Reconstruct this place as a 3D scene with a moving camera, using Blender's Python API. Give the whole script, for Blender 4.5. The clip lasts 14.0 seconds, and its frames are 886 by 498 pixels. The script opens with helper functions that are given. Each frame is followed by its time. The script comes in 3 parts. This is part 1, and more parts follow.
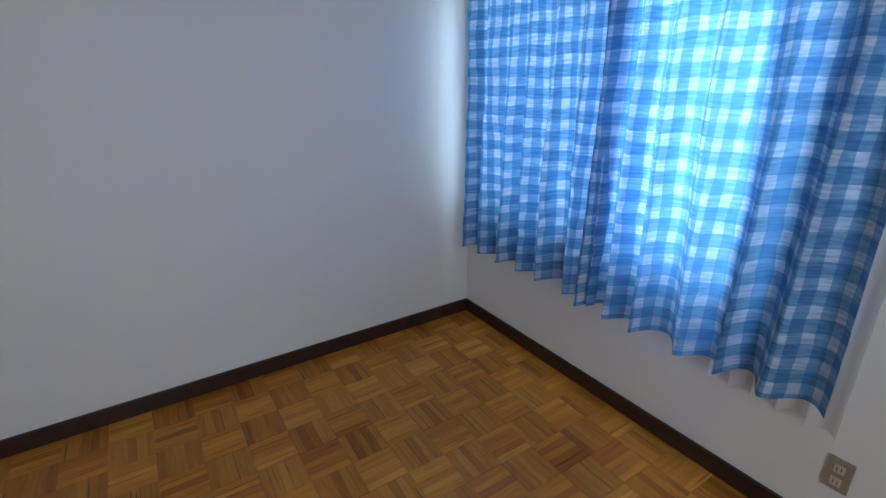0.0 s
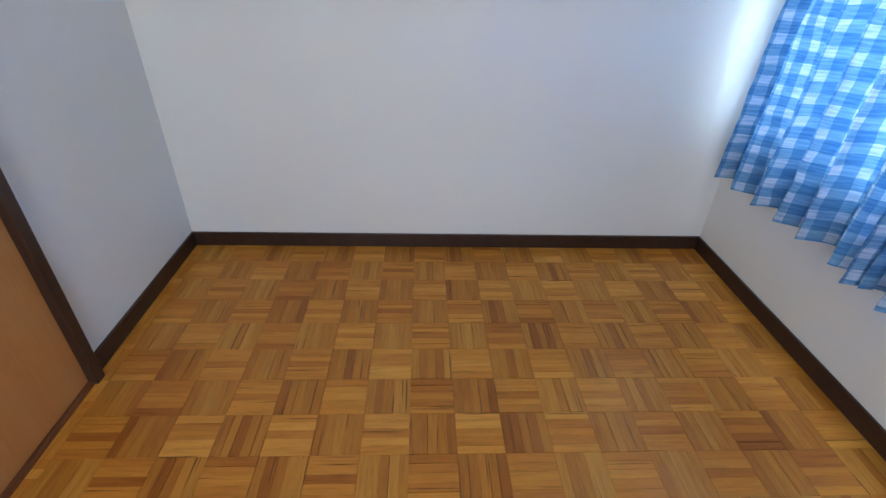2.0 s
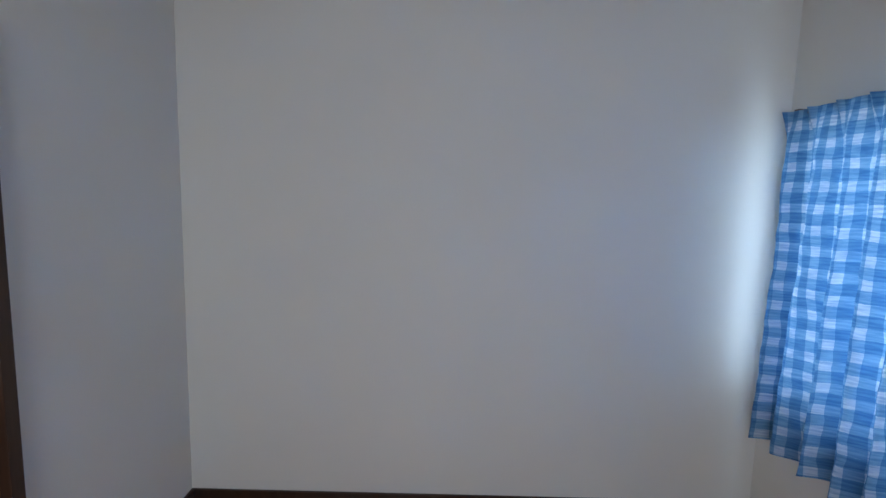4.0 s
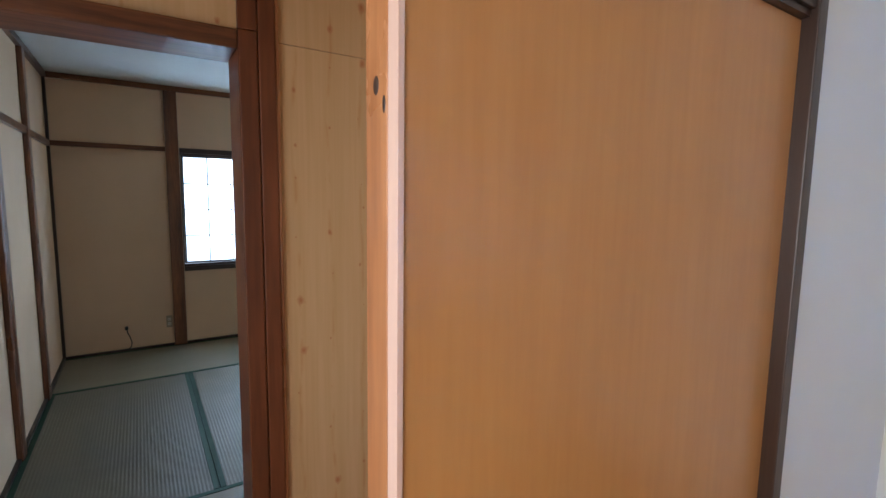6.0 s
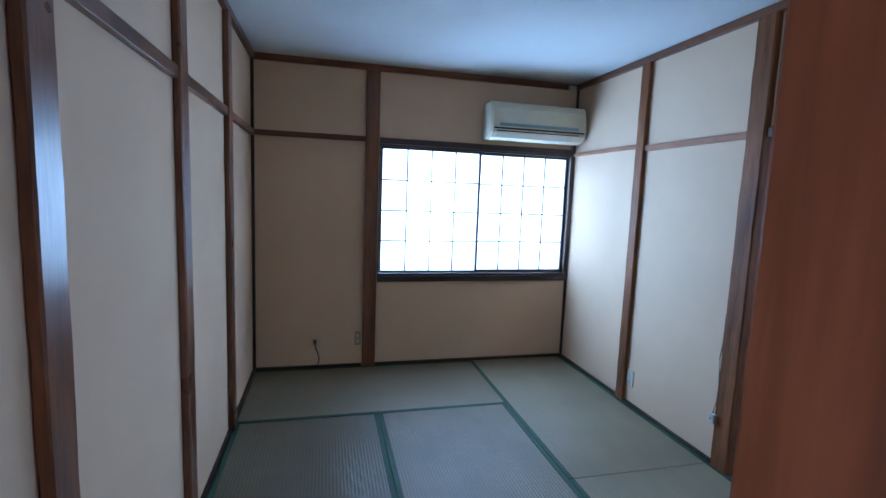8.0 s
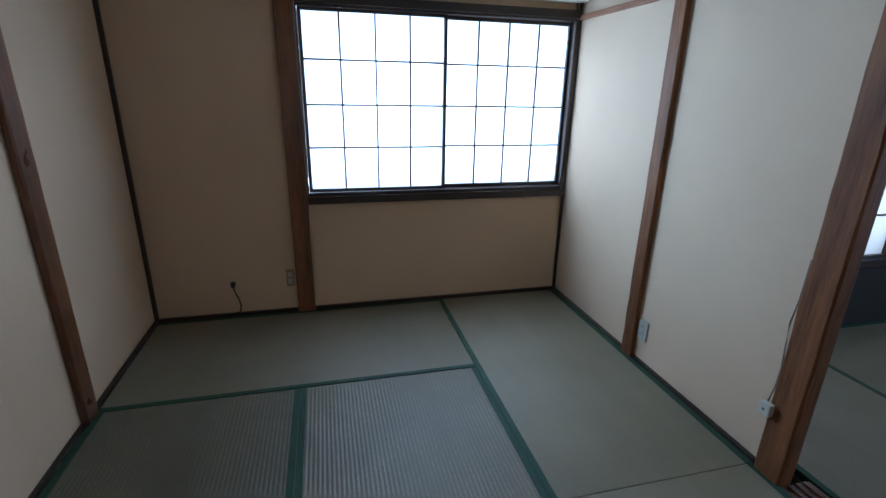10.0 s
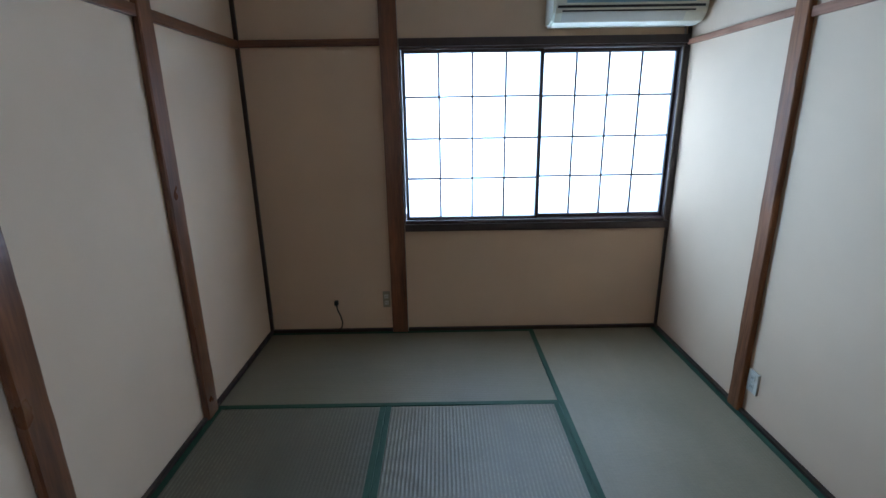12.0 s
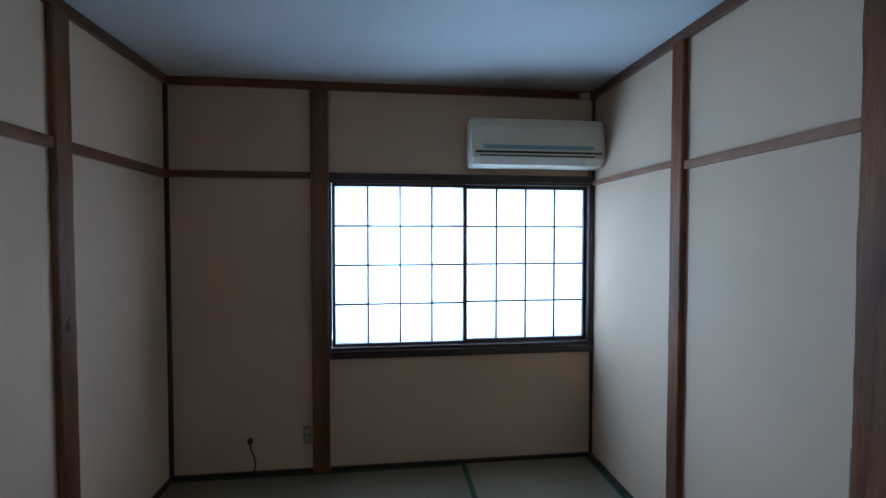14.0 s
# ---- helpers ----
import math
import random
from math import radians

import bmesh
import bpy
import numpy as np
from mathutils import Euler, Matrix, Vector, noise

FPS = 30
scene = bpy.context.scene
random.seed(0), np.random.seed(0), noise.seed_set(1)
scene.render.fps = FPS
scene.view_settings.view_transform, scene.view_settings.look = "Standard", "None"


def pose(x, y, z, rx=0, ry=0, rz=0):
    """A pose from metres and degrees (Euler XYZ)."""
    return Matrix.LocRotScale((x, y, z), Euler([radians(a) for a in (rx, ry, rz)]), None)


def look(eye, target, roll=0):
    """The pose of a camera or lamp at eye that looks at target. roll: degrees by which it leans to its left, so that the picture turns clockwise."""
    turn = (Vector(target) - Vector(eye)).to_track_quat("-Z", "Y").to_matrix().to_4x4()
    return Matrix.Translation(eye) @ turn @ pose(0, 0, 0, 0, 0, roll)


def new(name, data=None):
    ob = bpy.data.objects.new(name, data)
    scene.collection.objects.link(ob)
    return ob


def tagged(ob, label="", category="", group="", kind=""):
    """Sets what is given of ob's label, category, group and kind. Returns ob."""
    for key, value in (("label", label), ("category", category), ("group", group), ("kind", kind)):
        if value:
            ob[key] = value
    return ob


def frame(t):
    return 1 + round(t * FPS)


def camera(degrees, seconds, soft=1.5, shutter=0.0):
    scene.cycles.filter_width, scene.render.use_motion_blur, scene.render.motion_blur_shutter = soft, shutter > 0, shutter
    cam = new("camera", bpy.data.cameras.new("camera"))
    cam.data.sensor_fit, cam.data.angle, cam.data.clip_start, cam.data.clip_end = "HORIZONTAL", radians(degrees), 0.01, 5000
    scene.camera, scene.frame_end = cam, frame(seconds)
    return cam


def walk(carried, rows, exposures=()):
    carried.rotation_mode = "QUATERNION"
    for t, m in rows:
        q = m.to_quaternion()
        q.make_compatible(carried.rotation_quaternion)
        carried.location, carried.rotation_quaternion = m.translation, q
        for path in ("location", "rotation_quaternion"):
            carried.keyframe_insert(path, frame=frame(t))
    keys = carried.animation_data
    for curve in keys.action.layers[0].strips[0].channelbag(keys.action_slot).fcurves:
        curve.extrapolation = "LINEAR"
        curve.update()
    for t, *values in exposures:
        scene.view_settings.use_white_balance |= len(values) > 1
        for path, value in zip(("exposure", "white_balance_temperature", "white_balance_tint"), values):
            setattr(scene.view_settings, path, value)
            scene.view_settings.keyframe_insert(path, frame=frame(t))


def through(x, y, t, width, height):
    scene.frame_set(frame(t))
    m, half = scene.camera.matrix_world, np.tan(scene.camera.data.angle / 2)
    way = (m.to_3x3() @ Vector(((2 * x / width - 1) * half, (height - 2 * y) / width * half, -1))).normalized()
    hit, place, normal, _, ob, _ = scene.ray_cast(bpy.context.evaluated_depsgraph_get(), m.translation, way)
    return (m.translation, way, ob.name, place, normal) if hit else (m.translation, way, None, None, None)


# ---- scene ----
cam = camera(86.5, 14.0)
PATH = [
    (0, (0.622, -5.703, 1.339), (2.198, -6.720, 0.646), -0.5),
    (0.2, (0.600, -5.740, 1.356), (2.321, -6.362, 0.550), -1.7),
    (0.5, (0.567, -5.725, 1.27), (2.339, -6.111, 0.428), -1.3),
    (1, (0.623, -5.756, 1.335), (2.316, -5.966, 0.291), 0.8),
    (1.5, (0.598, -5.708, 1.304), (2.258, -5.853, 0.197), 1.9),
    (2, (0.604, -5.729, 1.32), (2.288, -5.825, 0.245), 2.2),
    (2.5, (0.571, -5.687, 1.435), (2.462, -5.78, 0.79), 2.5),
    (3, (0.553, -5.728, 1.521), (2.534, -5.806, 1.259), 1.2),
    (3.2, (0.602, -5.741, 1.505), (2.587, -5.825, 1.271), 1.4),
    (5.3, (0.629, -5.491, 1.46), (2.408, -4.595, 1.289), -0.6),
    (5.6, (0.608, -5.318, 1.419), (2.124, -4.021, 1.275), -0.3),
    (5.9, (0.596, -5.119, 1.435), (1.784, -3.525, 1.219), 0.8),
    (6, (0.61, -5.04, 1.434), (1.687, -3.37, 1.213), 0.8),
    (6.2, (0.62, -4.901, 1.438), (1.496, -3.117, 1.214), 0.4),
    (6.5, (0.62, -4.717, 1.43), (1.302, -2.849, 1.214), 1.0),
    (7, (0.553, -4.335, 1.431), (0.989, -2.393, 1.236), 2.2),
    (7.2, (0.548, -4.197, 1.432), (0.943, -2.245, 1.249), 2.5),
    (9.3, (0.887, -3.032, 1.4), (1.556, -1.179, 1.058), 1.3),
    (9.5, (0.922, -2.97, 1.361), (1.556, -1.123, 0.928), 1.5),
    (10, (1.058, -2.913, 1.363), (1.521, -1.074, 0.728), 1.1),
    (10.5, (1.189, -2.934, 1.354), (1.416, -1.099, 0.593), 0.1),
    (11, (1.196, -2.936, 1.352), (1.307, -1.116, 0.529), -0.3),
    (11.5, (1.18, -2.944, 1.349), (1.235, -1.117, 0.538), -0.8),
    (12, (1.175, -2.961, 1.424), (1.181, -1.038, 0.872), -0.9),
    (12.5, (1.161, -2.996, 1.494), (1.129, -1.014, 1.229), -0.6),
    (13, (1.172, -3.004, 1.494), (1.115, -1.009, 1.365), -0.5),
    (13.5, (1.186, -2.993, 1.486), (1.13, -0.995, 1.404), -0.5),
    (14, (1.284, -2.959, 1.472), (1.526, -0.975, 1.408), -0.0),
]
# the unhurried step through the doorway of the tatami room
PASS = [(8.2, (0.54, -3.68, 1.425), (1.06, -1.77, 1.18), 2.0)]
walk(cam, [(t, look(e, g, r)) for t, e, g, r in sorted(PATH + PASS)],
     exposures=[(0.0, -0.06, 5800, 10), (0.5, 0.14, 6050, 10), (1.5, 0.68, 6000, 10), (2.2, 0.76, 5700, 10), (2.5, 0.55, 5450, 9), (3.0, -0.05, 5500, 10), (5.3, 0.3, 6600, 10),
                (5.9, 0.86, 6500, 12), (6.5, 1.15, 5400, 13), (7.2, 1.28, 4950, 14), (9.3, 0.47, 5950, 15), (10.3, 0.58, 5900, 14), (11.0, 0.75, 5900, 14), (11.6, 0.78, 5950, 14), (12.0, 0.72, 5850, 14),
                (12.5, 0.3, 5700, 14), (14.0, 0.04, 5600, 14)])

# ---- world and light ----
world = bpy.data.worlds.new("world")
scene.world = world
world.use_nodes = True
wn = world.node_tree.nodes
sky = wn.new("ShaderNodeTexSky")
sky.sky_type, sky.sun_disc = "NISHITA", False
sky.sun_elevation, sky.sun_rotation = radians(40), radians(200)
world.node_tree.links.new(sky.outputs[0], wn["Background"].inputs[0])
wn["Background"].inputs[1].default_value = 0.1


def window_light(name, at, to, w, h, watts, colour):
    d = bpy.data.lights.new(name, "AREA")
    d.shape, d.size, d.size_y, d.energy, d.color = "RECTANGLE", w, h, watts, colour
    ob = new(name, d)
    ob.matrix_world = look(at, to)
    return ob


DAY = (0.80, 0.91, 1.0)
SOFT = (0.93, 0.96, 1.0)
CURTAIN_DAY = (0.70, 0.85, 1.0)
window_light("daylight_shoji_window", (1.78, 0.16, 1.28), (1.78, -1, 1.28), 1.66, 1.0, 49, (0.55, 0.77, 1.0))
slant = window_light("daylight_shoji_slanting", (1.35, 0.19, 1.32), (2.6, -1.0, 1.3), 1.0, 0.95, 25, (0.40, 0.69, 1.0))
slant.data.spread = radians(110)
window_light("daylight_curtain_window_open", (1.40, -7.30, 1.25), (1.40, 0, 1.25), 0.50, 1.05, 62, CURTAIN_DAY)
window_light("daylight_curtain_window_shut", (2.14, -7.30, 1.25), (2.14, 0, 1.25), 0.82, 1.05, 32, CURTAIN_DAY)
window_light("daylight_west_window", (-1.0, -5.4, 1.3), (2, -5.4, 1.2), 1.2, 1.1, 23, SOFT)
window_light("daylight_back_room", (3.85, -0.70, 1.1), (3.85, -3, 1.1), 1.2, 1.2, 12, DAY)
# added lamp, no window known there: lights the west wall through the opening
window_light("daylight_back_room_side", (5.68, -2.55, 1.25), (2.0, -2.55, 1.25), 1.3, 1.2, 23, (0.46, 0.72, 1.0))
window_light("daylight_hall_window", (-0.11, -4.07, 1.3), (2.0, -4.07, 1.3), 0.66, 1.1, 3.2, DAY)

# ---- materials ----


class Mat:
    """A node material with a principled shader and short ways to wire it."""

    def __init__(self, name, rough=0.6):
        self.m = bpy.data.materials.new(name)
        self.m.use_nodes = True
        self.t = self.m.node_tree
        self.b = self.t.nodes["Principled BSDF"]
        self.b.inputs["Roughness"].default_value = rough

    def n(self, kind, **kw):
        node = self.t.nodes.new("ShaderNode" + kind)
        for k, v in kw.items():
            node.inputs[k].default_value = v
        return node

    def l(self, a, b):
        self.t.links.new(a, b)

    def coords(self, scale=(1, 1, 1), shift=True):
        tc, mp = self.n("TexCoord"), self.n("Mapping")
        mp.inputs["Scale"].default_value = scale
        self.l(tc.outputs["Object"], mp.inputs["Vector"])
        if shift:
            oi, mul = self.n("ObjectInfo"), self.n("Math")
            mul.operation = "MULTIPLY"
            mul.inputs[1].default_value = 37.0
            self.l(oi.outputs["Random"], mul.inputs[0])
            self.l(mul.outputs[0], mp.inputs["Location"])
        return mp.outputs[0]

    def noise(self, co, scale, detail=4, rough=0.55):
        nz = self.n("TexNoise", Scale=scale, Detail=detail, Roughness=rough)
        self.l(co, nz.inputs["Vector"])
        return nz.outputs["Fac"]

    def ramp(self, fac, stops):
        r = self.n("ValToRGB")
        e = r.color_ramp.elements
        while len(e) < len(stops):
            e.new(0.5)
        for el, (p, c) in zip(e, stops):
            el.position, el.color = p, (*c, 1)
        self.l(fac, r.inputs[0])
        return r.outputs[0]

    def math(self, op, a, b):
        m = self.n("Math")
        m.operation = op
        for i, v in enumerate((a, b)):
            if isinstance(v, (int, float)):
                m.inputs[i].default_value = v
            else:
                self.l(v, m.inputs[i])
        return m.outputs[0]

    def mix(self, fac, a, b, blend="MIX"):
        m = self.n("Mix")
        m.data_type, m.blend_type = "RGBA", blend
        for sock, v in ((m.inputs[0], fac), (m.inputs[6], a), (m.inputs[7], b)):
            if isinstance(v, (int, float)):
                sock.default_value = v
            elif isinstance(v, tuple):
                sock.default_value = (*v, 1)
            else:
                self.l(v, sock)
        return m.outputs[2]

    def bump(self, h, strength, dist=0.002):
        bp = self.n("Bump", Strength=strength, Distance=dist)
        self.l(h, bp.inputs["Height"])
        self.l(bp.outputs[0], self.b.inputs["Normal"])

    def colour(self, c):
        if isinstance(c, tuple):
            self.b.inputs["Base Color"].default_value = (*c, 1)
        else:
            self.l(c, self.b.inputs["Base Color"])
        return self


def plaster(name, c, grain=220, strength=0.25):
    """Matt sandy wall coat with faint mottling."""
    k = Mat(name, 0.9)
    co = k.coords(shift=False)
    big, fine = k.noise(co, 1.6, 3), k.noise(co, grain, 3)
    lo, hi = tuple(v * 0.93 for v in c), tuple(min(v * 1.05, 0.9) for v in c)
    k.colour(k.mix(0.12, k.ramp(big, [(0.3, lo), (0.7, hi)]), k.ramp(fine, [(0.35, lo), (0.65, hi)])))
    k.bump(fine, strength, 0.0015)
    return k.m


def dark_patch_ceiling():
    """Greyish board, darker brown in a ragged patch above the air conditioner."""
    k = Mat("ceiling_board", 0.9)
    co = k.coords(shift=False)
    big, fine = k.noise(co, 1.6, 3), k.noise(co, 60, 3)
    col = k.mix(0.12, k.ramp(big, [(0.3, (0.52, 0.53, 0.52)), (0.7, (0.57, 0.58, 0.57))]), k.ramp(fine, [(0.35, (0.56, 0.56, 0.55)), (0.65, (0.65, 0.65, 0.63))]))
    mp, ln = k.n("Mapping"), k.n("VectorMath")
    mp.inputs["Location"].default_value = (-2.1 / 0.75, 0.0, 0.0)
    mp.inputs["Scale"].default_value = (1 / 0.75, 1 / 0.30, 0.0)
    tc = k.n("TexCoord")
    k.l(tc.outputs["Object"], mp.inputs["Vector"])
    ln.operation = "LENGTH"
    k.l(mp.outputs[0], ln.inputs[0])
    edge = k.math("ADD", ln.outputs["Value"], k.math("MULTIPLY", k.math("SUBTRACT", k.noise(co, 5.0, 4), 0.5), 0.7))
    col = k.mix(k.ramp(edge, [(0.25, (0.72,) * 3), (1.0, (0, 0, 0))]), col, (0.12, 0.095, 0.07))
    k.colour(col)
    k.bump(fine, 0.1, 0.0015)
    return k.m


def wallpaper(name, c):
    """Vinyl wallpaper with a fine vertical emboss."""
    k = Mat(name, 0.75)
    co = k.coords(shift=False)
    emb = k.noise(k.coords((260, 260, 60), False), 1.0, 2)
    big = k.noise(co, 1.1, 3)
    k.colour(k.ramp(big, [(0.3, tuple(v * 0.96 for v in c)), (0.7, c)]))
    k.bump(emb, 0.3, 0.001)
    return k.m


def wood(name, dark, light, axis="z", rough=0.5, knots=0.0, fine=1.0, coat=0.0):
    """Planed timber, grain along one axis."""
    k = Mat(name, rough)
    s = {"x": (1.2, 16, 16), "y": (16, 1.2, 16), "z": (16, 16, 1.2)}[axis]
    co = k.coords(tuple(v * fine for v in s))
    g1 = k.noise(co, 1.0, 5, 0.6)
    g2 = k.noise(k.coords(tuple(v * 7 * fine for v in s)), 1.0, 2)
    col = k.mix(0.3, k.ramp(g1, [(0.3, dark), (0.7, light)]), k.ramp(g2, [(0.35, dark), (0.65, light)]))
    if knots:
        vo = k.n("TexVoronoi", Scale=1.0)
        ks = {"x": (1.6, 9, 9), "y": (9, 1.6, 9), "z": (9, 9, 1.6)}[axis]
        k.l(k.coords(ks), vo.inputs["Vector"])
        spot = k.ramp(vo.outputs["Distance"], [(0.0, (knots,) * 3), (0.16, (0, 0, 0))])
        col = k.mix(spot, col, tuple(v * 0.35 for v in dark))
    blotch = k.noise(k.coords((5, 5, 2.5) if axis == "z" else (4, 4, 4)), 1.0, 4)
    col = k.mix(0.45, col, k.ramp(blotch, [(0.35, (0.62, 0.56, 0.52)), (0.60, (1.1, 1.1, 1.1))]), "MULTIPLY") if knots else col
    k.colour(col)
    wear = k.noise(k.coords(), 6.0, 3)
    rr = k.n("MapRange")
    k.l(wear, rr.inputs[0])
    rr.inputs[3].default_value, rr.inputs[4].default_value = rough - 0.12, rough + 0.12
    k.l(rr.outputs[0], k.b.inputs["Roughness"])
    k.b.inputs["Coat Weight"].default_value = coat
    k.b.inputs["Specular IOR Level"].default_value = 0.5 if rough < 0.55 else 0.2
    k.b.inputs["Coat Roughness"].default_value = 0.28
    k.bump(g2, 0.15, 0.001)
    return k.m


def plain(name, c, rough=0.5, metal=0.0, mott=0.08):
    k = Mat(name, rough)
    k.b.inputs["Metallic"].default_value = metal
    f = k.noise(k.coords(), 14.0, 4)
    k.colour(k.ramp(f, [(0.3, tuple(v * (1 - mott) for v in c)), (0.7, c)]))
    return k.m


def knotty_ply():
    """Pale printed plywood with upright grain and rows of small knots."""
    k = Mat("knotty_plywood", 0.42)
    g = k.noise(k.coords((14, 14, 0.6), False), 1.0, 4)
    g2 = k.noise(k.coords((90, 90, 2.5), False), 1.0, 2)
    col = k.mix(0.35, k.ramp(g, [(0.3, (0.65, 0.395, 0.185)), (0.7, (0.75, 0.495, 0.265))]),
                k.ramp(g2, [(0.3, (0.62, 0.37, 0.165)), (0.7, (0.76, 0.505, 0.28))]))
    sep, tc = k.n("SeparateXYZ"), k.n("TexCoord")
    k.l(tc.outputs["Object"], sep.inputs[0])
    along = k.math("ADD", k.math("ADD", sep.outputs[0], sep.outputs[1]), 20.0)
    sway = k.math("MULTIPLY", k.math("SUBTRACT", k.noise(k.coords((1.2, 1.2, 2.6), False), 1.0, 2), 0.5), 0.5)

    def rnd(p, q):
        wn2, cmb = k.n("TexWhiteNoise"), k.n("CombineXYZ")
        k.l(p, cmb.inputs[0])
        if q is not None:
            k.l(q, cmb.inputs[1])
        k.l(cmb.outputs[0], wn2.inputs["Vector"])
        part3 = k.n("SeparateColor")
        k.l(wn2.outputs["Color"], part3.inputs[0])
        return part3.outputs

    # knots threaded on wandering upright lines, with a stain trailing along each line
    across, down = 10.0, 6.5
    u = k.math("ADD", k.math("MULTIPLY", along, across), sway)
    line = k.math("FLOOR", u, 0.0)
    fu = k.math("DIVIDE", k.math("SUBTRACT", k.math("FRACT", u, 0.0), 0.5), across)
    own = rnd(line, None)
    v = k.math("ADD", k.math("MULTIPLY", sep.outputs[2], down), k.math("MULTIPLY", own[0], 7.0))
    cell = k.math("FLOOR", v, 0.0)
    pick = rnd(line, cell)
    fv = k.math("SUBTRACT", k.math("FRACT", v, 0.0), k.math("ADD", k.math("MULTIPLY", pick[0], 0.6), 0.2))
    fv = k.math("DIVIDE", fv, down * 1.35)
    ragged = k.math("ADD", k.math("MULTIPLY", k.noise(k.coords((110, 110, 70), False), 1.0, 3), 1.6), 0.2)
    du = k.math("ADD", fu, k.math("MULTIPLY", k.math("SUBTRACT", pick[1], 0.5), 0.022))
    dist = k.math("SQRT", k.math("ADD", k.math("MULTIPLY", du, du), k.math("MULTIPLY", fv, fv)), 0.0)
    dist = k.math("DIVIDE", k.math("MULTIPLY", dist, ragged), k.math("ADD", k.math("MULTIPLY", k.math("MULTIPLY", pick[2], pick[2]), 0.017), 0.002))
    spot = k.ramp(dist, [(0.0, (0.85,) * 3), (0.30, (0.55,) * 3), (0.75, (0, 0, 0))])
    trail = k.ramp(k.math("ABSOLUTE", k.math("MULTIPLY", fu, 60.0), 0.0), [(0.0, (0.65,) * 3), (0.48, (0, 0, 0))])
    broken = k.ramp(k.noise(k.coords((25, 25, 7), False), 1.0, 3), [(0.45, (0, 0, 0)), (0.60, (0.85,) * 3)])
    col = k.mix(k.math("MULTIPLY", trail, broken), col, (0.58, 0.25, 0.085))
    col = k.mix(spot, col, (0.50, 0.13, 0.035))
    k.colour(col)
    k.bump(g2, 0.08, 0.001)
    return k.m


def parquet_strip(name, tone):
    """Varnished hardwood fingers, each with its own tone; grain along local x."""
    k = Mat(name, 0.32)
    ge, oi = k.n("NewGeometry"), k.n("ObjectInfo")
    own = k.math("FRACT", k.math("ADD", k.math("MULTIPLY", oi.outputs["Random"], 7.31), ge.outputs["Random Per Island"]), 0.0)
    rnd = k.math("ADD", k.math("MULTIPLY", own, 0.62), k.math("MULTIPLY", oi.outputs["Random"], 0.38))
    base = k.ramp(rnd, [(0.05, tuple(v * tone for v in (0.29, 0.092, 0.010))), (0.25, tuple(v * tone for v in (0.42, 0.152, 0.018))), (0.6, tuple(v * tone for v in (0.51, 0.210, 0.026))), (0.95, tuple(v * tone for v in (0.60, 0.28, 0.045)))])
    g = k.noise(k.coords((7, 70, 70)), 1.0, 5, 0.7)
    col = k.mix(0.55, base, k.ramp(g, [(0.28, (0.50, 0.42, 0.36)), (0.58, (1, 1, 1))]), "MULTIPLY")
    crack = k.noise(k.coords((3, 110, 110)), 1.0, 2)
    col = k.mix(k.ramp(crack, [(0.65, (0, 0, 0)), (0.71, (0.8, 0.8, 0.8))]), col, (0.07, 0.025, 0.01))
    k.colour(col)
    k.bump(g, 0.12, 0.0008)
    k.b.inputs["Specular IOR Level"].default_value = 0.32
    dull = k.n("MapRange")
    k.l(k.noise(k.coords((9, 9, 9)), 1.0, 3), dull.inputs[0])
    dull.inputs[3].default_value, dull.inputs[4].default_value = 0.22, 0.52
    k.l(dull.outputs[0], k.b.inputs["Roughness"])
    return k.m


def tatami_rush(name, across, wear, tone=1.0):
    """Woven rush: narrow ribs between the warp threads; straw shows where the ribs are rubbed bare."""
    k = Mat(name, 0.50)
    a = {"x": (1, 0, 0), "y": (0, 1, 0)}[across]
    tc = k.n("TexCoord")
    dot = k.n("VectorMath")
    dot.operation = "DOT_PRODUCT"
    k.l(tc.outputs["Object"], dot.inputs[0])
    dot.inputs[1].default_value = a
    rib = k.math("SINE", k.math("MULTIPLY", dot.outputs["Value"], 2 * math.pi / 0.017), 0.0)
    s2 = (40, 520, 1) if across == "x" else (520, 40, 1)
    rush = k.noise(k.coords(s2), 1.0, 2)
    s3 = (9, 1.4, 1) if across == "x" else (1.4, 9, 1)
    band = k.noise(k.coords(s3), 1.0, 3)
    big = k.noise(k.coords(), 1.6, 3)
    col = k.ramp(big, [(0.3, tuple(v * tone for v in (0.152, 0.122, 0.074))), (0.7, tuple(v * tone for v in (0.183, 0.149, 0.097)))])
    col = k.mix(0.30, col, k.ramp(band, [(0.35, (0.84, 0.84, 0.80)), (0.65, (1.1, 1.1, 1.1))]), "MULTIPLY")
    col = k.mix(0.35, col, k.ramp(rush, [(0.3, (0.7, 0.7, 0.7)), (0.7, (1.15, 1.15, 1.15))]), "MULTIPLY")
    crest = k.ramp(k.math("MULTIPLY", k.math("ADD", rib, 1.0), 0.5), [(0.45, (0, 0, 0)), (0.85, (1, 1, 1))])
    patch = k.ramp(k.noise(k.coords((2.0, 2.0, 1)), 1.0, 3), [(0.40, (0.12 * wear,) * 3), (0.62, (wear,) * 3)])
    fray = k.ramp(k.noise(k.coords((120, 60, 1) if across == "x" else (60, 120, 1)), 1.0, 3), [(0.36, (0.15,) * 3), (0.62, (1, 1, 1))])
    bare = k.math("MULTIPLY", k.math("MULTIPLY", crest, patch), fray)
    col = k.mix(bare, col, (0.29, 0.235, 0.145))
    k.colour(col)
    h = k.math("ADD", k.math("MULTIPLY", rib, 0.25 + wear), k.math("MULTIPLY", rush, 0.9))
    k.bump(h, 0.45, 0.0011)
    return k.m


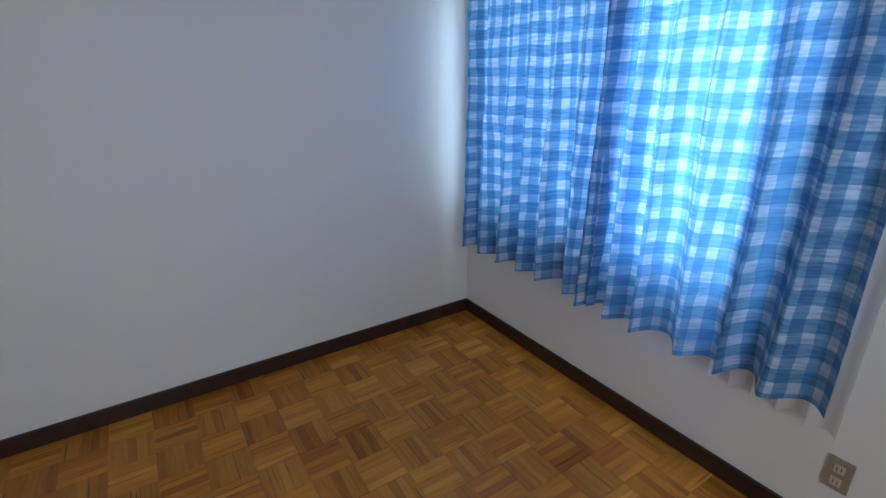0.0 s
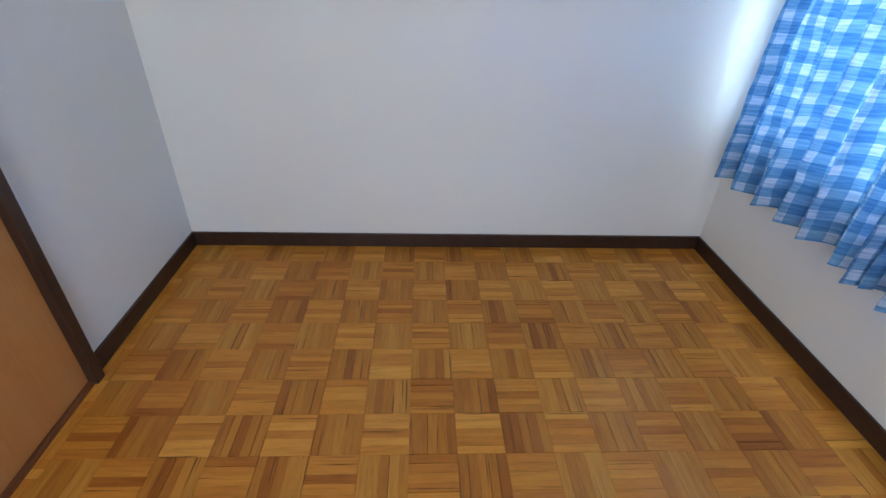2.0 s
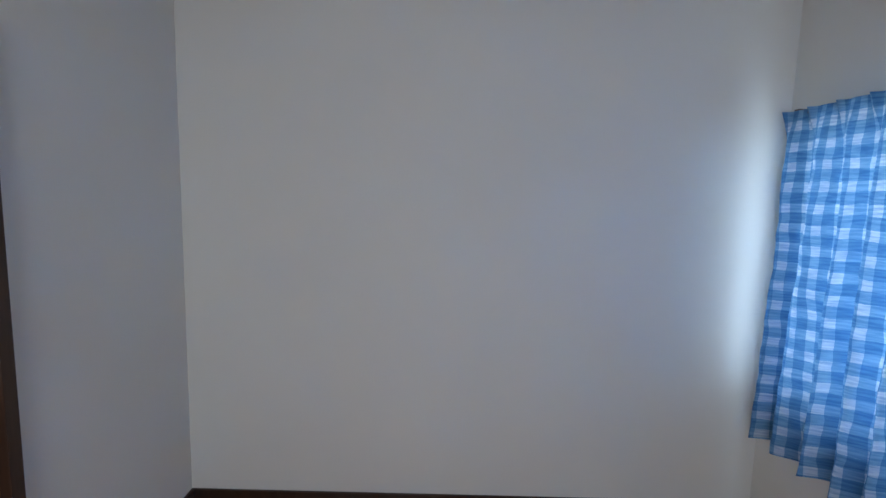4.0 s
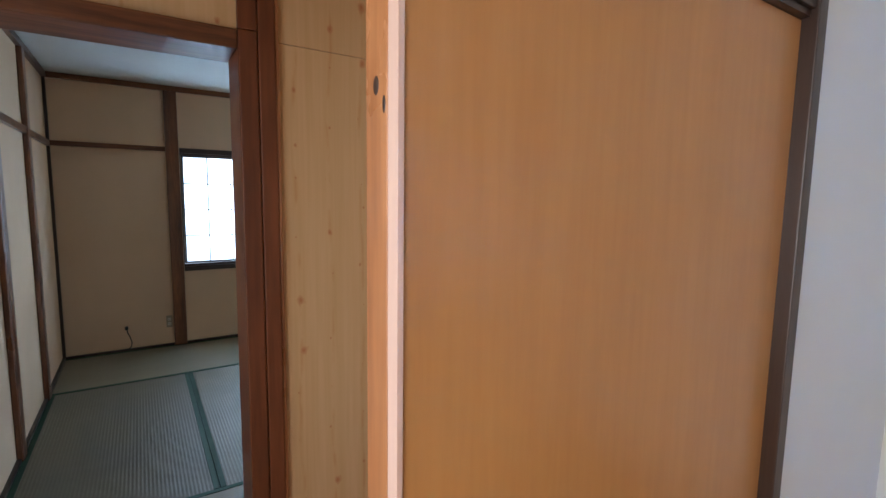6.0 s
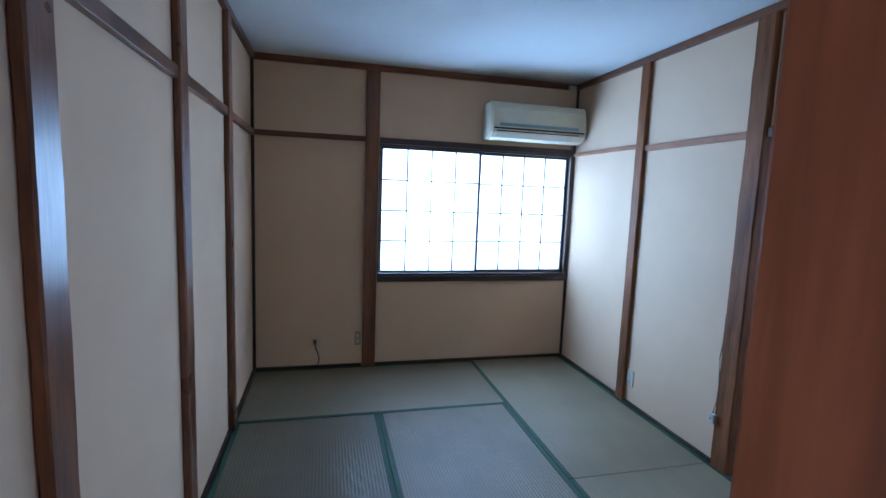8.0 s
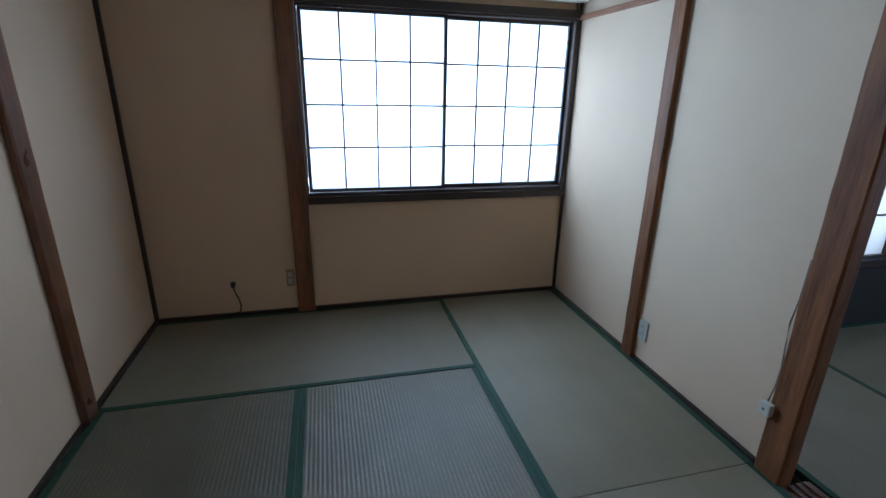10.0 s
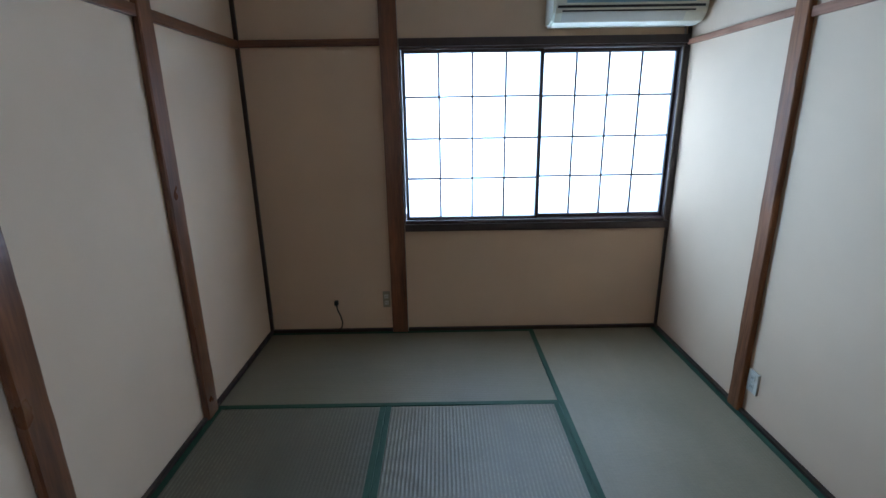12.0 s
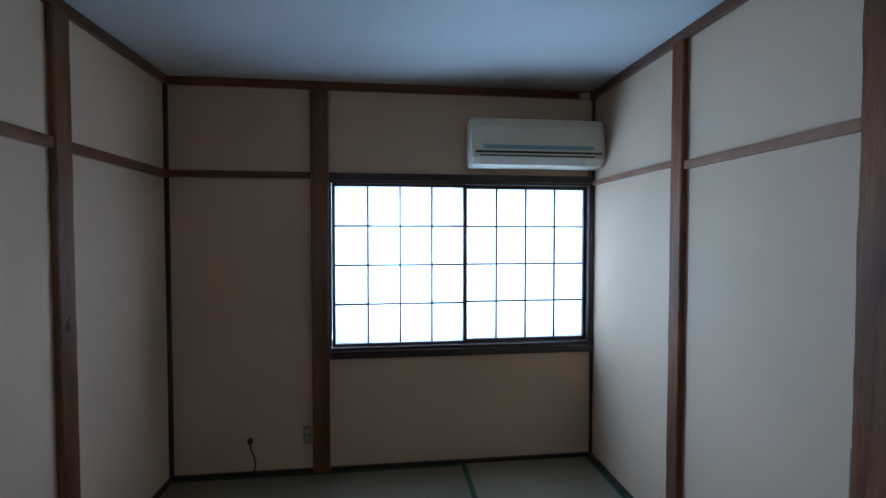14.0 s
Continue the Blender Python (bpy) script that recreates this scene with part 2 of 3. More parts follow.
def gingham():
    """Thin blue and white checked cotton that lets daylight through."""
    k = Mat("gingham_cotton", 0.85)
    uv = k.n("UVMap")
    sep = k.n("SeparateXYZ")
    k.l(uv.outputs[0], sep.inputs[0])
    tone = None
    pull = k.math("MULTIPLY", k.math("SUBTRACT", k.noise(uv.outputs[0], 7.0, 3), 0.5), 0.022)
    for i in (0, 1):
        f = k.math("FRACT", k.math("DIVIDE", k.math("ADD", sep.outputs[i], pull), 0.078), 0.0)
        st = k.math("GREATER_THAN", f, 0.54)
        tone = st if tone is None else k.math("ADD", tone, st)
    half = k.math("MULTIPLY", tone, 0.5)
    col = k.ramp(half, [(0.0, (0.080, 0.235, 0.48)), (0.5, (0.17, 0.36, 0.60)), (1.0, (0.47, 0.61, 0.76))])
    th = k.noise(k.coords((300, 300, 900), False), 1.0, 2)
    col = k.mix(0.25, col, k.ramp(th, [(0.3, (0.6, 0.6, 0.6)), (0.7, (1, 1, 1))]), "MULTIPLY")
    # slubs: thick weft yarns that show as short pale and dark dashes
    mp = k.n("Mapping")
    mp.inputs["Scale"].default_value = (11, 120, 1)
    k.l(uv.outputs[0], mp.inputs["Vector"])
    slub = k.noise(mp.outputs[0], 1.0, 3)
    col = k.mix(0.9, col, k.ramp(slub, [(0.34, (0.62, 0.74, 0.84)), (0.50, (1, 1, 1)), (0.64, (1.40, 1.25, 1.12))]), "MULTIPLY")
    mp2 = k.n("Mapping")
    mp2.inputs["Scale"].default_value = (9, 26, 1)
    k.l(uv.outputs[0], mp2.inputs["Vector"])
    crease = k.noise(mp2.outputs[0], 1.0, 3)
    k.colour(col)
    tr, mx = k.n("BsdfTranslucent"), k.n("MixShader")
    k.l(col, tr.inputs[0])
    mx.inputs[0].default_value = 0.35
    k.l(k.b.outputs[0], mx.inputs[1])
    k.l(tr.outputs[0], mx.inputs[2])
    k.l(mx.outputs[0], k.t.nodes["Material Output"].inputs[0])
    k.bump(k.math("ADD", crease, k.math("MULTIPLY", slub, 0.12)), 0.7, 0.010)
    return k.m


def sheer(name, c, through, clear=0.0):
    """Paper, frosted glass or lace: scatters the light that comes from behind."""
    k = Mat(name, 0.5)
    f = k.noise(k.coords(), 40, 3)
    col = k.ramp(f, [(0.3, tuple(v * 0.97 for v in c)), (0.7, c)])
    k.colour(col)
    tr, mx = k.n("BsdfTranslucent"), k.n("MixShader")
    k.l(col, tr.inputs[0])
    mx.inputs[0].default_value = through
    k.l(k.b.outputs[0], mx.inputs[1])
    k.l(tr.outputs[0], mx.inputs[2])
    out = mx.outputs[0]
    if clear:
        ct, m2 = k.n("BsdfTransparent"), k.n("MixShader")
        m2.inputs[0].default_value = clear
        k.l(out, m2.inputs[1])
        k.l(ct.outputs[0], m2.inputs[2])
        out = m2.outputs[0]
    k.l(out, k.t.nodes["Material Output"].inputs[0])
    return k.m


M_WALL_T = plaster("sand_plaster", (0.625, 0.435, 0.292))
M_WALL_W = wallpaper("white_wallpaper", (0.737, 0.730, 0.690))
# near-black, so that the back room's gloom sits in the wall colour
M_WALL_DIM = plaster("plaster_room_gloom", (0.018, 0.013, 0.009))
M_CEIL_T = dark_patch_ceiling()
M_CEIL_W = wallpaper("ceiling_paper", (0.80, 0.80, 0.78))
BR_D, BR_L = (0.050, 0.015, 0.006), (0.24, 0.085, 0.030)
M_POST = wood("cedar_post", BR_D, BR_L, "z", 0.32, 0.3, coat=0.2)
M_FRAME = wood("red_brown_doorframe", (0.085, 0.022, 0.008), (0.24, 0.072, 0.026), "z", 0.34, 0.4, 0.6, coat=0.25)
M_RAIL_X = wood("cedar_rail_x", BR_D, BR_L, "x", 0.5)
M_RAIL_Y = wood("cedar_rail_y", BR_D, BR_L, "y", 0.35, 0.4, coat=0.2)
M_RAIL_PALE = wood("cedar_rail_pale", (0.19, 0.078, 0.042), (0.37, 0.175, 0.10), "y", 0.6, 0.3)
M_POST_DRY = wood("unvarnished_cedar_post", (0.08, 0.026, 0.010), (0.28, 0.108, 0.042), "z", 0.62, 0.6)
M_DARK = wood("dark_stained_trim", (0.020, 0.010, 0.007), (0.045, 0.022, 0.014), "x", 0.4)
M_DARK_Z = wood("dark_stained_jamb", (0.022, 0.011, 0.007), (0.050, 0.025, 0.015), "z", 0.4)
M_SASH = wood("dark_sash", (0.030, 0.018, 0.016), (0.060, 0.034, 0.028), "x", 0.35)
M_JAMB = wood("orange_pine", (0.27, 0.090, 0.030), (0.58, 0.255, 0.100), "z", 0.30, 0.95, 0.5, coat=0.4)
M_EDGE = wood("door_edge_lipping", (0.62, 0.40, 0.31), (0.70, 0.47, 0.37), "z", 0.4)
M_DOOR = wood("door_veneer", (0.43, 0.182, 0.052), (0.50, 0.226, 0.072), "z", 0.34, 0, 0.6)
M_DOOR_CEIL = wood("ceiling_veneer", (0.46, 0.27, 0.08), (0.58, 0.37, 0.13), "x", 0.45, 0, 0.6)
M_PLY = knotty_ply()
M_PARQ = parquet_strip("parquet_wood", 1.14)
# darker copy: the change of sheen with grain direction, put into the colour
M_PARQ_LESS_SHEEN = parquet_strip("parquet_wood_less_sheen", 0.94)
M_UNDER = plain("underfloor_and_stair_shade", (0.05, 0.028, 0.015), 0.8)
# lengthwise mats lighter than crosswise: their sheen is put into the tone
M_MAT_V = tatami_rush("tatami_rush_lengthwise", "x", 0.10, 1.22)
M_MAT_WORN = tatami_rush("tatami_rush_worn", "x", 0.75, 0.84)
M_MAT_DARK = tatami_rush("tatami_rush_brownish", "x", 0.35, 0.66)
M_MAT_H = tatami_rush("tatami_rush_crosswise", "y", 0.08, 1.08)
M_HERI = plain("green_mat_border", (0.011, 0.056, 0.026), 0.7, 0, 0.25)
M_GING = gingham()
M_PAPER = sheer("frosted_pane", (0.80, 0.82, 0.83), 0.7)
M_SHOJI = sheer("shoji_pane", (0.80, 0.82, 0.83), 0.7, 0.25)
M_LACE = sheer("white_lace", (0.8, 0.8, 0.8), 0.5)
M_AC = plain("aged_white_plastic", (0.64, 0.59, 0.45), 0.35)
M_AC_GREY = plain("grey_plastic", (0.20, 0.32, 0.38), 0.4)
M_BLACK = plain("black_plastic", (0.015, 0.014, 0.014), 0.45)
M_BEIGE = plain("beige_plate", (0.30, 0.25, 0.18), 0.4)
M_IVORY = plain("ivory_plastic", (0.52, 0.48, 0.40), 0.4)
M_ALU = plain("aluminium", (0.55, 0.56, 0.58), 0.35, 0.9)
M_PIPE = plain("grey_conduit", (0.15, 0.19, 0.20), 0.4)
M_BROWN_METAL = plain("brown_plate", (0.17, 0.13, 0.10), 0.4, 0.2)

# ---- mesh helpers ----


def bm_box(bm, x0, x1, y0, y1, z0, z1):
    v = [bm.verts.new((x, y, z)) for x in (x0, x1) for y in (y0, y1) for z in (z0, z1)]
    for f in ((0, 1, 3, 2), (4, 6, 7, 5), (0, 4, 5, 1), (2, 3, 7, 6), (0, 2, 6, 4), (1, 5, 7, 3)):
        bm.faces.new([v[i] for i in f])


def boxes(*bs, bevel=0.0):
    bm = bmesh.new()
    for b in bs:
        bm_box(bm, *b)
    if bevel:
        bmesh.ops.bevel(bm, geom=bm.edges[:], offset=bevel, segments=2, profile=0.6, affect="EDGES")
    return bm


def extrude_profile(pts, axis, a, b):
    """A prism: pts are the corners of its section, in the two other axes in order."""
    bm = bmesh.new()
    put = {"x": lambda p, s: (s, p[0], p[1]), "y": lambda p, s: (p[0], s, p[1]), "z": lambda p, s: (p[0], p[1], s)}[axis]
    lo, hi = [bm.verts.new(put(p, a)) for p in pts], [bm.verts.new(put(p, b)) for p in pts]
    n = len(pts)
    for i in range(n):
        bm.faces.new((lo[i], lo[(i + 1) % n], hi[(i + 1) % n], hi[i]))
    bm.faces.new(lo)
    bm.faces.new(hi[::-1])
    bmesh.ops.recalc_face_normals(bm, faces=bm.faces[:])
    return bm


def worn_post(x0, x1, y0, y1, z0, z1, seed, amp=0.0015, arris=0.005):
    """Hand-planed upright: rubbed arrises that wander a little along the height."""
    bm = bmesh.new()
    n, c = max(8, int((z1 - z0) / 0.03)), arris
    rings = []
    for k in range(n + 1):
        z = z0 + (z1 - z0) * k / n
        w = [amp * (noise.noise(Vector((seed, i * 7.3, z * 5.0))) + 0.25 * noise.noise(Vector((seed + 3, i * 7.3, z * 15.0)))) for i in range(4)]
        a, b, d, e2 = x0, x1, y0 + w[0], y1 + w[1]
        cc = [max(0.0015, c * (1 + 0.7 * noise.noise(Vector((seed + 9, i * 3.1, z * 8.0))))) for i in range(4)]
        sec = ((a + cc[0], d), (b - cc[1], d), (b, d + cc[1]), (b, e2 - cc[2]), (b - cc[2], e2), (a + cc[3], e2), (a, e2 - cc[3]), (a, d + cc[0]))
        rings.append([bm.verts.new((x, y, z)) for x, y in sec])
    for lo, hi in zip(rings, rings[1:]):
        for j in range(8):
            bm.faces.new((lo[j], lo[(j + 1) % 8], hi[(j + 1) % 8], hi[j]))
    bm.faces.new(rings[0][::-1])
    bm.faces.new(rings[-1])
    return bm


def tube(pts, r, sides=8):
    """A round cable through points."""
    bm = bmesh.new()
    rings = []
    pts = [Vector(p) for p in pts]
    for i, p in enumerate(pts):
        d = (pts[min(i + 1, len(pts) - 1)] - pts[max(i - 1, 0)]).normalized()
        side = d.orthogonal().normalized()
        up = d.cross(side)
        rings.append([bm.verts.new(p + r * (math.cos(a) * side + math.sin(a) * up)) for a in (2 * math.pi * j / sides for j in range(sides))])
    for a, b in zip(rings, rings[1:]):
        off = min(range(sides), key=lambda o: (a[0].co - b[o].co).length)
        for j in range(sides):
            bm.faces.new((a[j], a[(j + 1) % sides], b[(j + 1 + off) % sides], b[(j + off) % sides]))
    bm.faces.new(rings[0])
    bm.faces.new(rings[-1])
    bmesh.ops.recalc_face_normals(bm, faces=bm.faces[:])
    for f in bm.faces:
        f.smooth = True
    return bm


def mesh(name, bm, mat):
    me = bpy.data.meshes.new(name)
    bm.to_mesh(me)
    bm.free()
    me.materials.append(mat)
    return me


def part(name, bm, mat, parent, label=""):
    """One mesh, given in world places, under a thing or a part of it."""
    base = parent.location.copy()
    if parent.parent:
        base += parent.parent.location
    bmesh.ops.translate(bm, vec=-base, verts=bm.verts[:])
    ob = new(name, mesh(name, bm, mat))
    ob.parent = parent
    return tagged(ob, label) if label else ob


def thing(name, at, label, category, group="", kind=""):
    ob = new(name)
    ob.location = at
    ob.empty_display_size = 0.1
    return tagged(ob, label, category, group, kind)


def solid(name, bm, mat, label, category, group="", kind="structure"):
    return tagged(new(name, mesh(name, bm, mat)), label, category, group, kind)


# ---- tatami room: structure ----
W, D, H = 2.64, -3.52, 2.39
WX0, WX1, WZ0, WZ1 = 0.945, 2.635, 0.70, 1.845   # window opening in the north wall
solid("wall_north", boxes((-0.1, WX0, 0, 0.1, -0.05, H), (WX1, 2.74, 0, 0.1, -0.05, H), (WX0, WX1, 0, 0.1, -0.05, WZ0), (WX0, WX1, 0, 0.1, WZ1, H)),
      M_WALL_T, "beige sand-plastered wall with a wide window", "wall")
solid("wall_west", boxes((-0.1, 0, D - 0.12, 0, -0.05, H)), M_WALL_T, "beige sand-plastered wall between brown posts", "wall")
solid("wall_east", boxes((W, W + 0.1, -1.80, 0, -0.05, H), (W, W + 0.1, D, -1.8005, 1.806, H), (W, W + 0.1, D, -3.40, -0.05, 1.806)), M_WALL_T,
      "pale plastered wall with an opening to the next room", "wall")
solid("wall_south", boxes((0.8985, 5.6, D - 0.118, D, -0.05, H), (0, 0.8985, D - 0.118, D, 1.866, H)), M_WALL_T, "plastered wall with the doorway to the hall", "wall")
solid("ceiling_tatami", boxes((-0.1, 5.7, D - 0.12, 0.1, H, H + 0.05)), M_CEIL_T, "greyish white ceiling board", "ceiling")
solid("floor_tatami", boxes((-0.1, 5.7, D - 0.12, 0.1, -0.11, -0.055)), M_UNDER, "dark boards under the tatami mats", "floor")

# cornice, picture rails, corner strips and floor edging
solid("trim_cornice_north", boxes((0.0, W, -0.03, 0, 2.344, H), bevel=0.003), M_RAIL_X, "dark brown timber cornice", "trim")
solid("trim_cornice_west", boxes((0, 0.03, D, -0.032, 2.346, H), bevel=0.003), M_RAIL_Y, "brown timber cornice", "trim")
solid("trim_cornice_east", boxes((W - 0.03, W, D, -0.032, 2.346, H), bevel=0.003), M_RAIL_Y, "brown timber cornice", "trim")
solid("trim_corner_northwest", boxes((0.0, 0.022, -0.022, 0, 0.022, 2.344), bevel=0.003), M_DARK_Z, "thin dark corner strip", "trim")
solid("trim_corner_northeast", boxes((W - 0.018, W, -0.018, 0, 0.022, 2.344), bevel=0.003), M_DARK_Z, "thin dark corner strip", "trim")
solid("trim_floor_north", boxes((0.0, 0.834, -0.02, 0, -0.05, 0.02), (0.941, W, -0.02, 0, -0.05, 0.02)), M_DARK, "dark floor edging strip", "trim")
solid("trim_floor_west", boxes((0.0, 0.02, D, -0.022, -0.05, 0.018)), M_DARK, "dark floor edging strip", "trim")
solid("trim_floor_east", boxes((W - 0.02, W, -1.76, -0.022, -0.05, 0.016)), M_DARK, "dark floor edging strip", "trim")

solid("post_north", boxes((0.836, 0.94, -0.035, 0, 0, 2.344), bevel=0.005), M_POST, "dark brown timber wall post", "post", "wall posts")
for y0, y1 in ((-0.972, -0.875), (-1.85, -1.755), (-2.775, -2.675)):
    solid("post_west", worn_post(0, 0.03, y0, y1, 0.0, 2.346, y0), M_POST, "brown cedar wall post with knots", "post", "wall posts")
solid("post_east", worn_post(W - 0.03, W, -0.968, -0.885, 0.0, 2.346, 4.0), M_POST_DRY, "reddish brown cedar wall post", "post", "wall posts")
solid("post_east_corner", worn_post(W - 0.035, W + 0.03, -1.885, -1.775, -0.03, 2.346, 6.0, 0.0035, 0.007), M_POST_DRY, "stout brown post beside the opening", "post", "wall posts")

solid("trim_opening_jamb", boxes((W + 0.0305, W + 0.1, -1.838, -1.8005, 0.0, 1.763), bevel=0.002), M_DARK_Z, "dark jamb of the opening", "trim")
solid("rail_north", boxes((0.022, 0.834, -0.022, 0, 1.808, 1.848), bevel=0.003), M_RAIL_X, "dark brown picture rail", "rail", "picture rails")
for y0, y1 in ((-0.873, -0.024), (-1.753, -0.974), (-2.673, -1.862)):
    solid("rail_west", boxes((0, 0.024, y0, y1, 1.80, 1.846), bevel=0.003), M_RAIL_Y, "brown picture rail between posts", "rail", "picture rails")
solid("rail_west_pale", boxes((0, 0.034, -3.458, -2.782, 1.80, 1.862), bevel=0.003), M_RAIL_PALE, "pale worn picture rail", "rail", "picture rails")
for y0, y1, z0, z1 in ((-0.883, -0.02, 1.788, 1.818), (-1.768, -0.97, 1.764, 1.802)):
    solid("rail_east", boxes((W - 0.02, W, y0, y1, z0, z1), bevel=0.003), M_RAIL_PALE, "pale reddish picture rail", "rail", "picture rails")

# opening to the back room: head track and threshold
head = thing("opening_head", (W + 0.05, -2.6, 1.80), "brown grooved head rail over the opening", "head rail", kind="structure")
part("rail", boxes((W - 0.02, W + 0.11, -3.40, -1.887, 1.764, 1.806), bevel=0.003), M_RAIL_Y, head)
for x in (W + 0.02, W + 0.065):
    part("track", boxes((x, x + 0.022, -3.40, -1.89, 1.757, 1.763)), M_ALU, head, "pale track")
sill = thing("opening_threshold", (W + 0.05, -2.6, 0), "worn brown threshold with grooves", "threshold", kind="structure")
part("board", boxes((W - 0.02, W + 0.11, -3.40, -1.887, -0.05, 0.0)), M_RAIL_Y, sill)
for x in (W + 0.005, W + 0.04, W + 0.075):
    part("ridge", boxes((x, x + 0.012, -3.40, -1.89, 0.0005, 0.008)), M_RAIL_Y, sill)


# ---- shoji style window ----
def lattice_sash(parent, x0, x1, z0, z1, y, frame_w, mat_pane=M_PAPER, cols=4, rows=4):
    s = thing("sash", (0, 0, 0), "", "")
    s.parent = parent
    s.location = Vector((x0, y, z0)) - parent.location
    def put(name, bm, mat, label=""):
        base = Vector((x0, y, z0))
        bmesh.ops.translate(bm, vec=-base, verts=bm.verts[:])
        ob = new(name, mesh(name, bm, mat))
        ob.parent = s
        return tagged(ob, label) if label else ob
    f = frame_w
    put("stile", boxes((x0 - f, x0, y - 0.015, y + 0.015, z0 - f, z1 + f), bevel=0.002), M_SASH)
    put("stile", boxes((x1, x1 + f, y - 0.015, y + 0.015, z0 - f, z1 + f), bevel=0.002), M_SASH)
    put("bottom_rail", boxes((x0, x1, y - 0.015, y + 0.015, z0 - f, z0)), M_SASH)
    put("top_rail", boxes((x0, x1, y - 0.015, y + 0.015, z1, z1 + f)), M_SASH)
    for i in range(1, cols):
        x = x0 + (x1 - x0) * i / cols
        put("upright_bar", boxes((x - 0.0058, x + 0.0058, y - 0.007, y + 0.003, z0, z1)), M_SASH)
    for i in range(1, rows):
        z = z0 + (z1 - z0) * i / rows
        put("cross_bar", boxes((x0, x1, y - 0.005, y + 0.003, z - 0.0058, z + 0.0058)), M_SASH)
    for i in range(cols):
        for j in range(rows):
            xa, xb = x0 + (x1 - x0) * i / cols, x0 + (x1 - x0) * (i + 1) / cols
            za, zb = z0 + (z1 - z0) * j / rows, z0 + (z1 - z0) * (j + 1) / rows
            put("pane", boxes((xa, xb, y + 0.004, y + 0.007, za, zb)), mat_pane)
    return s


win = thing("window_1", (1.79, 0.0, 0.70), "two-leaf lattice window with glowing frosted panes", "window", kind="structure")
part("window_head", boxes((WX0, WX1, -0.03, 0.10, 1.80, 1.845), bevel=0.003), M_SASH, win)
part("head_track", boxes((WX0, WX1, -0.018, 0.10, 1.784, 1.799)), M_SASH, win)
part("window_sill", boxes((WX0, WX1, -0.03, 0.10, 0.70, 0.745), bevel=0.003), M_SASH, win)
part("sill_track", boxes((WX0, WX1, -0.016, 0.10, 0.746, 0.766)), M_SASH, win)
part("side_jamb", boxes((WX0, 0.952, -0.02, 0.10, 0.767, 1.783)), M_SASH, win)
part("side_jamb", boxes((2.607, WX1, -0.02, 0.10, 0.767, 1.783)), M_SASH, win)
# white strip painted in for daylight leaking past the left jamb
part("weather_strip", boxes((0.9525, 0.9555, -0.012, 0.0, 0.86, 1.76)), M_IVORY, win, "thin white strip painted for light in the jamb gap")
lattice_sash(win, 0.974, 1.776, 0.787, 1.766, 0.018, 0.018, M_SHOJI)
lattice_sash(win, 1.806, 2.590, 0.790, 1.762, 0.054, 0.022, M_SHOJI)
# unseen plate, added to close the opening off behind its lamps
solid("window_1_reveal", boxes((WX0 - 0.05, WX1 + 0.05, 0.20, 0.22, 0.6, 1.95)), M_ALU, "unseen metal plate backing the window", "shutter")


# ---- tatami mats ----
def tatami(x0, x1, y0, y1, lengthwise, worn=None):
    """Rush mat with cloth borders on its two long sides; lengthwise: long side along y."""
    g = 0.0015
    x0, x1, y0, y1 = x0 + g, x1 - g, y0 + g, y1 - g
    t = thing("tatami_mat", ((x0 + x1) / 2, (y0 + y1) / 2, -0.055), "worn ribbed brownish-green rush tatami mat, dark green borders" if worn else "faded green rush tatami mat with dark green borders", "tatami mat", "tatami mats of the floor")
    part("rush_mat", boxes((x0, x1, y0, y1, -0.054, 0.0), bevel=0.003), worn if worn else M_MAT_V if lengthwise else M_MAT_H, t)
    b = 0.027
    for s in (0, 1):
        if lengthwise:
            q = (x0 - 0.0005, x0 + b, y0, y1) if s == 0 else (x1 - b, x1 + 0.0005, y0, y1)
        else:
            q = (x0, x1, y0 - 0.0005, y0 + b) if s == 0 else (x0, x1, y1 - b, y1 + 0.0005)
        part("cloth_border", boxes((*q, -0.03, 0.0022), bevel=0.001), M_HERI, t)


e = 0.02
tatami(e, 1.76, -0.88, -e, False)
tatami(1.76, W - e, -1.76, -e, True)
tatami(e, 0.88, -2.64, -0.88, True, M_MAT_DARK)
tatami(0.88, 1.76, -2.64, -0.88, True, M_MAT_WORN)
tatami(e, 1.76, D, -2.64, False)
tatami(1.76, W - e, D, -1.76, True)


# ---- air conditioner ----
ac = thing("air_conditioner", (2.2, 0.0, 1.875), "aged white wall-mounted air conditioner above the window", "air conditioner")
bmq = extrude_profile([(-0.0022, 1.8856), (-0.0022, 2.1691), (-0.1456, 2.1713), (-0.1792, 2.1605), (-0.1994, 2.1156), (-0.2128, 2.0300), (-0.2173, 1.9637), (-0.2083, 1.9284), (-0.1736, 1.8888), (-0.1120, 1.8770)], "x", 1.790, 2.619)
bmesh.ops.bevel(bmq, geom=[ed for ed in bmq.edges if abs(ed.verts[0].co.x - ed.verts[1].co.x) < 1e-6], offset=0.012, segments=3, affect="EDGES")
part("body", bmq, M_AC, ac)
panel = part("front_panel", extrude_profile([(-0.1848, 2.1477), (-0.2033, 2.1156), (-0.2167, 2.0300), (-0.2212, 1.9679), (-0.2083, 1.9679), (-0.1904, 2.0621)], "x", 1.812, 2.596), M_AC, ac)
part("grille_band", extrude_profile([(-0.2215, 2.0000), (-0.2227, 1.9765), (-0.2128, 1.9765), (-0.2128, 2.0000)], "x", 1.858, 2.540), M_AC_GREY, panel, "blue-grey grille band")
part("outlet_slot", extrude_profile([(-0.2201, 1.9647), (-0.2178, 1.9530), (-0.2016, 1.9530), (-0.2016, 1.9647)], "x", 1.812, 2.596), M_BLACK, ac, "dark slot")
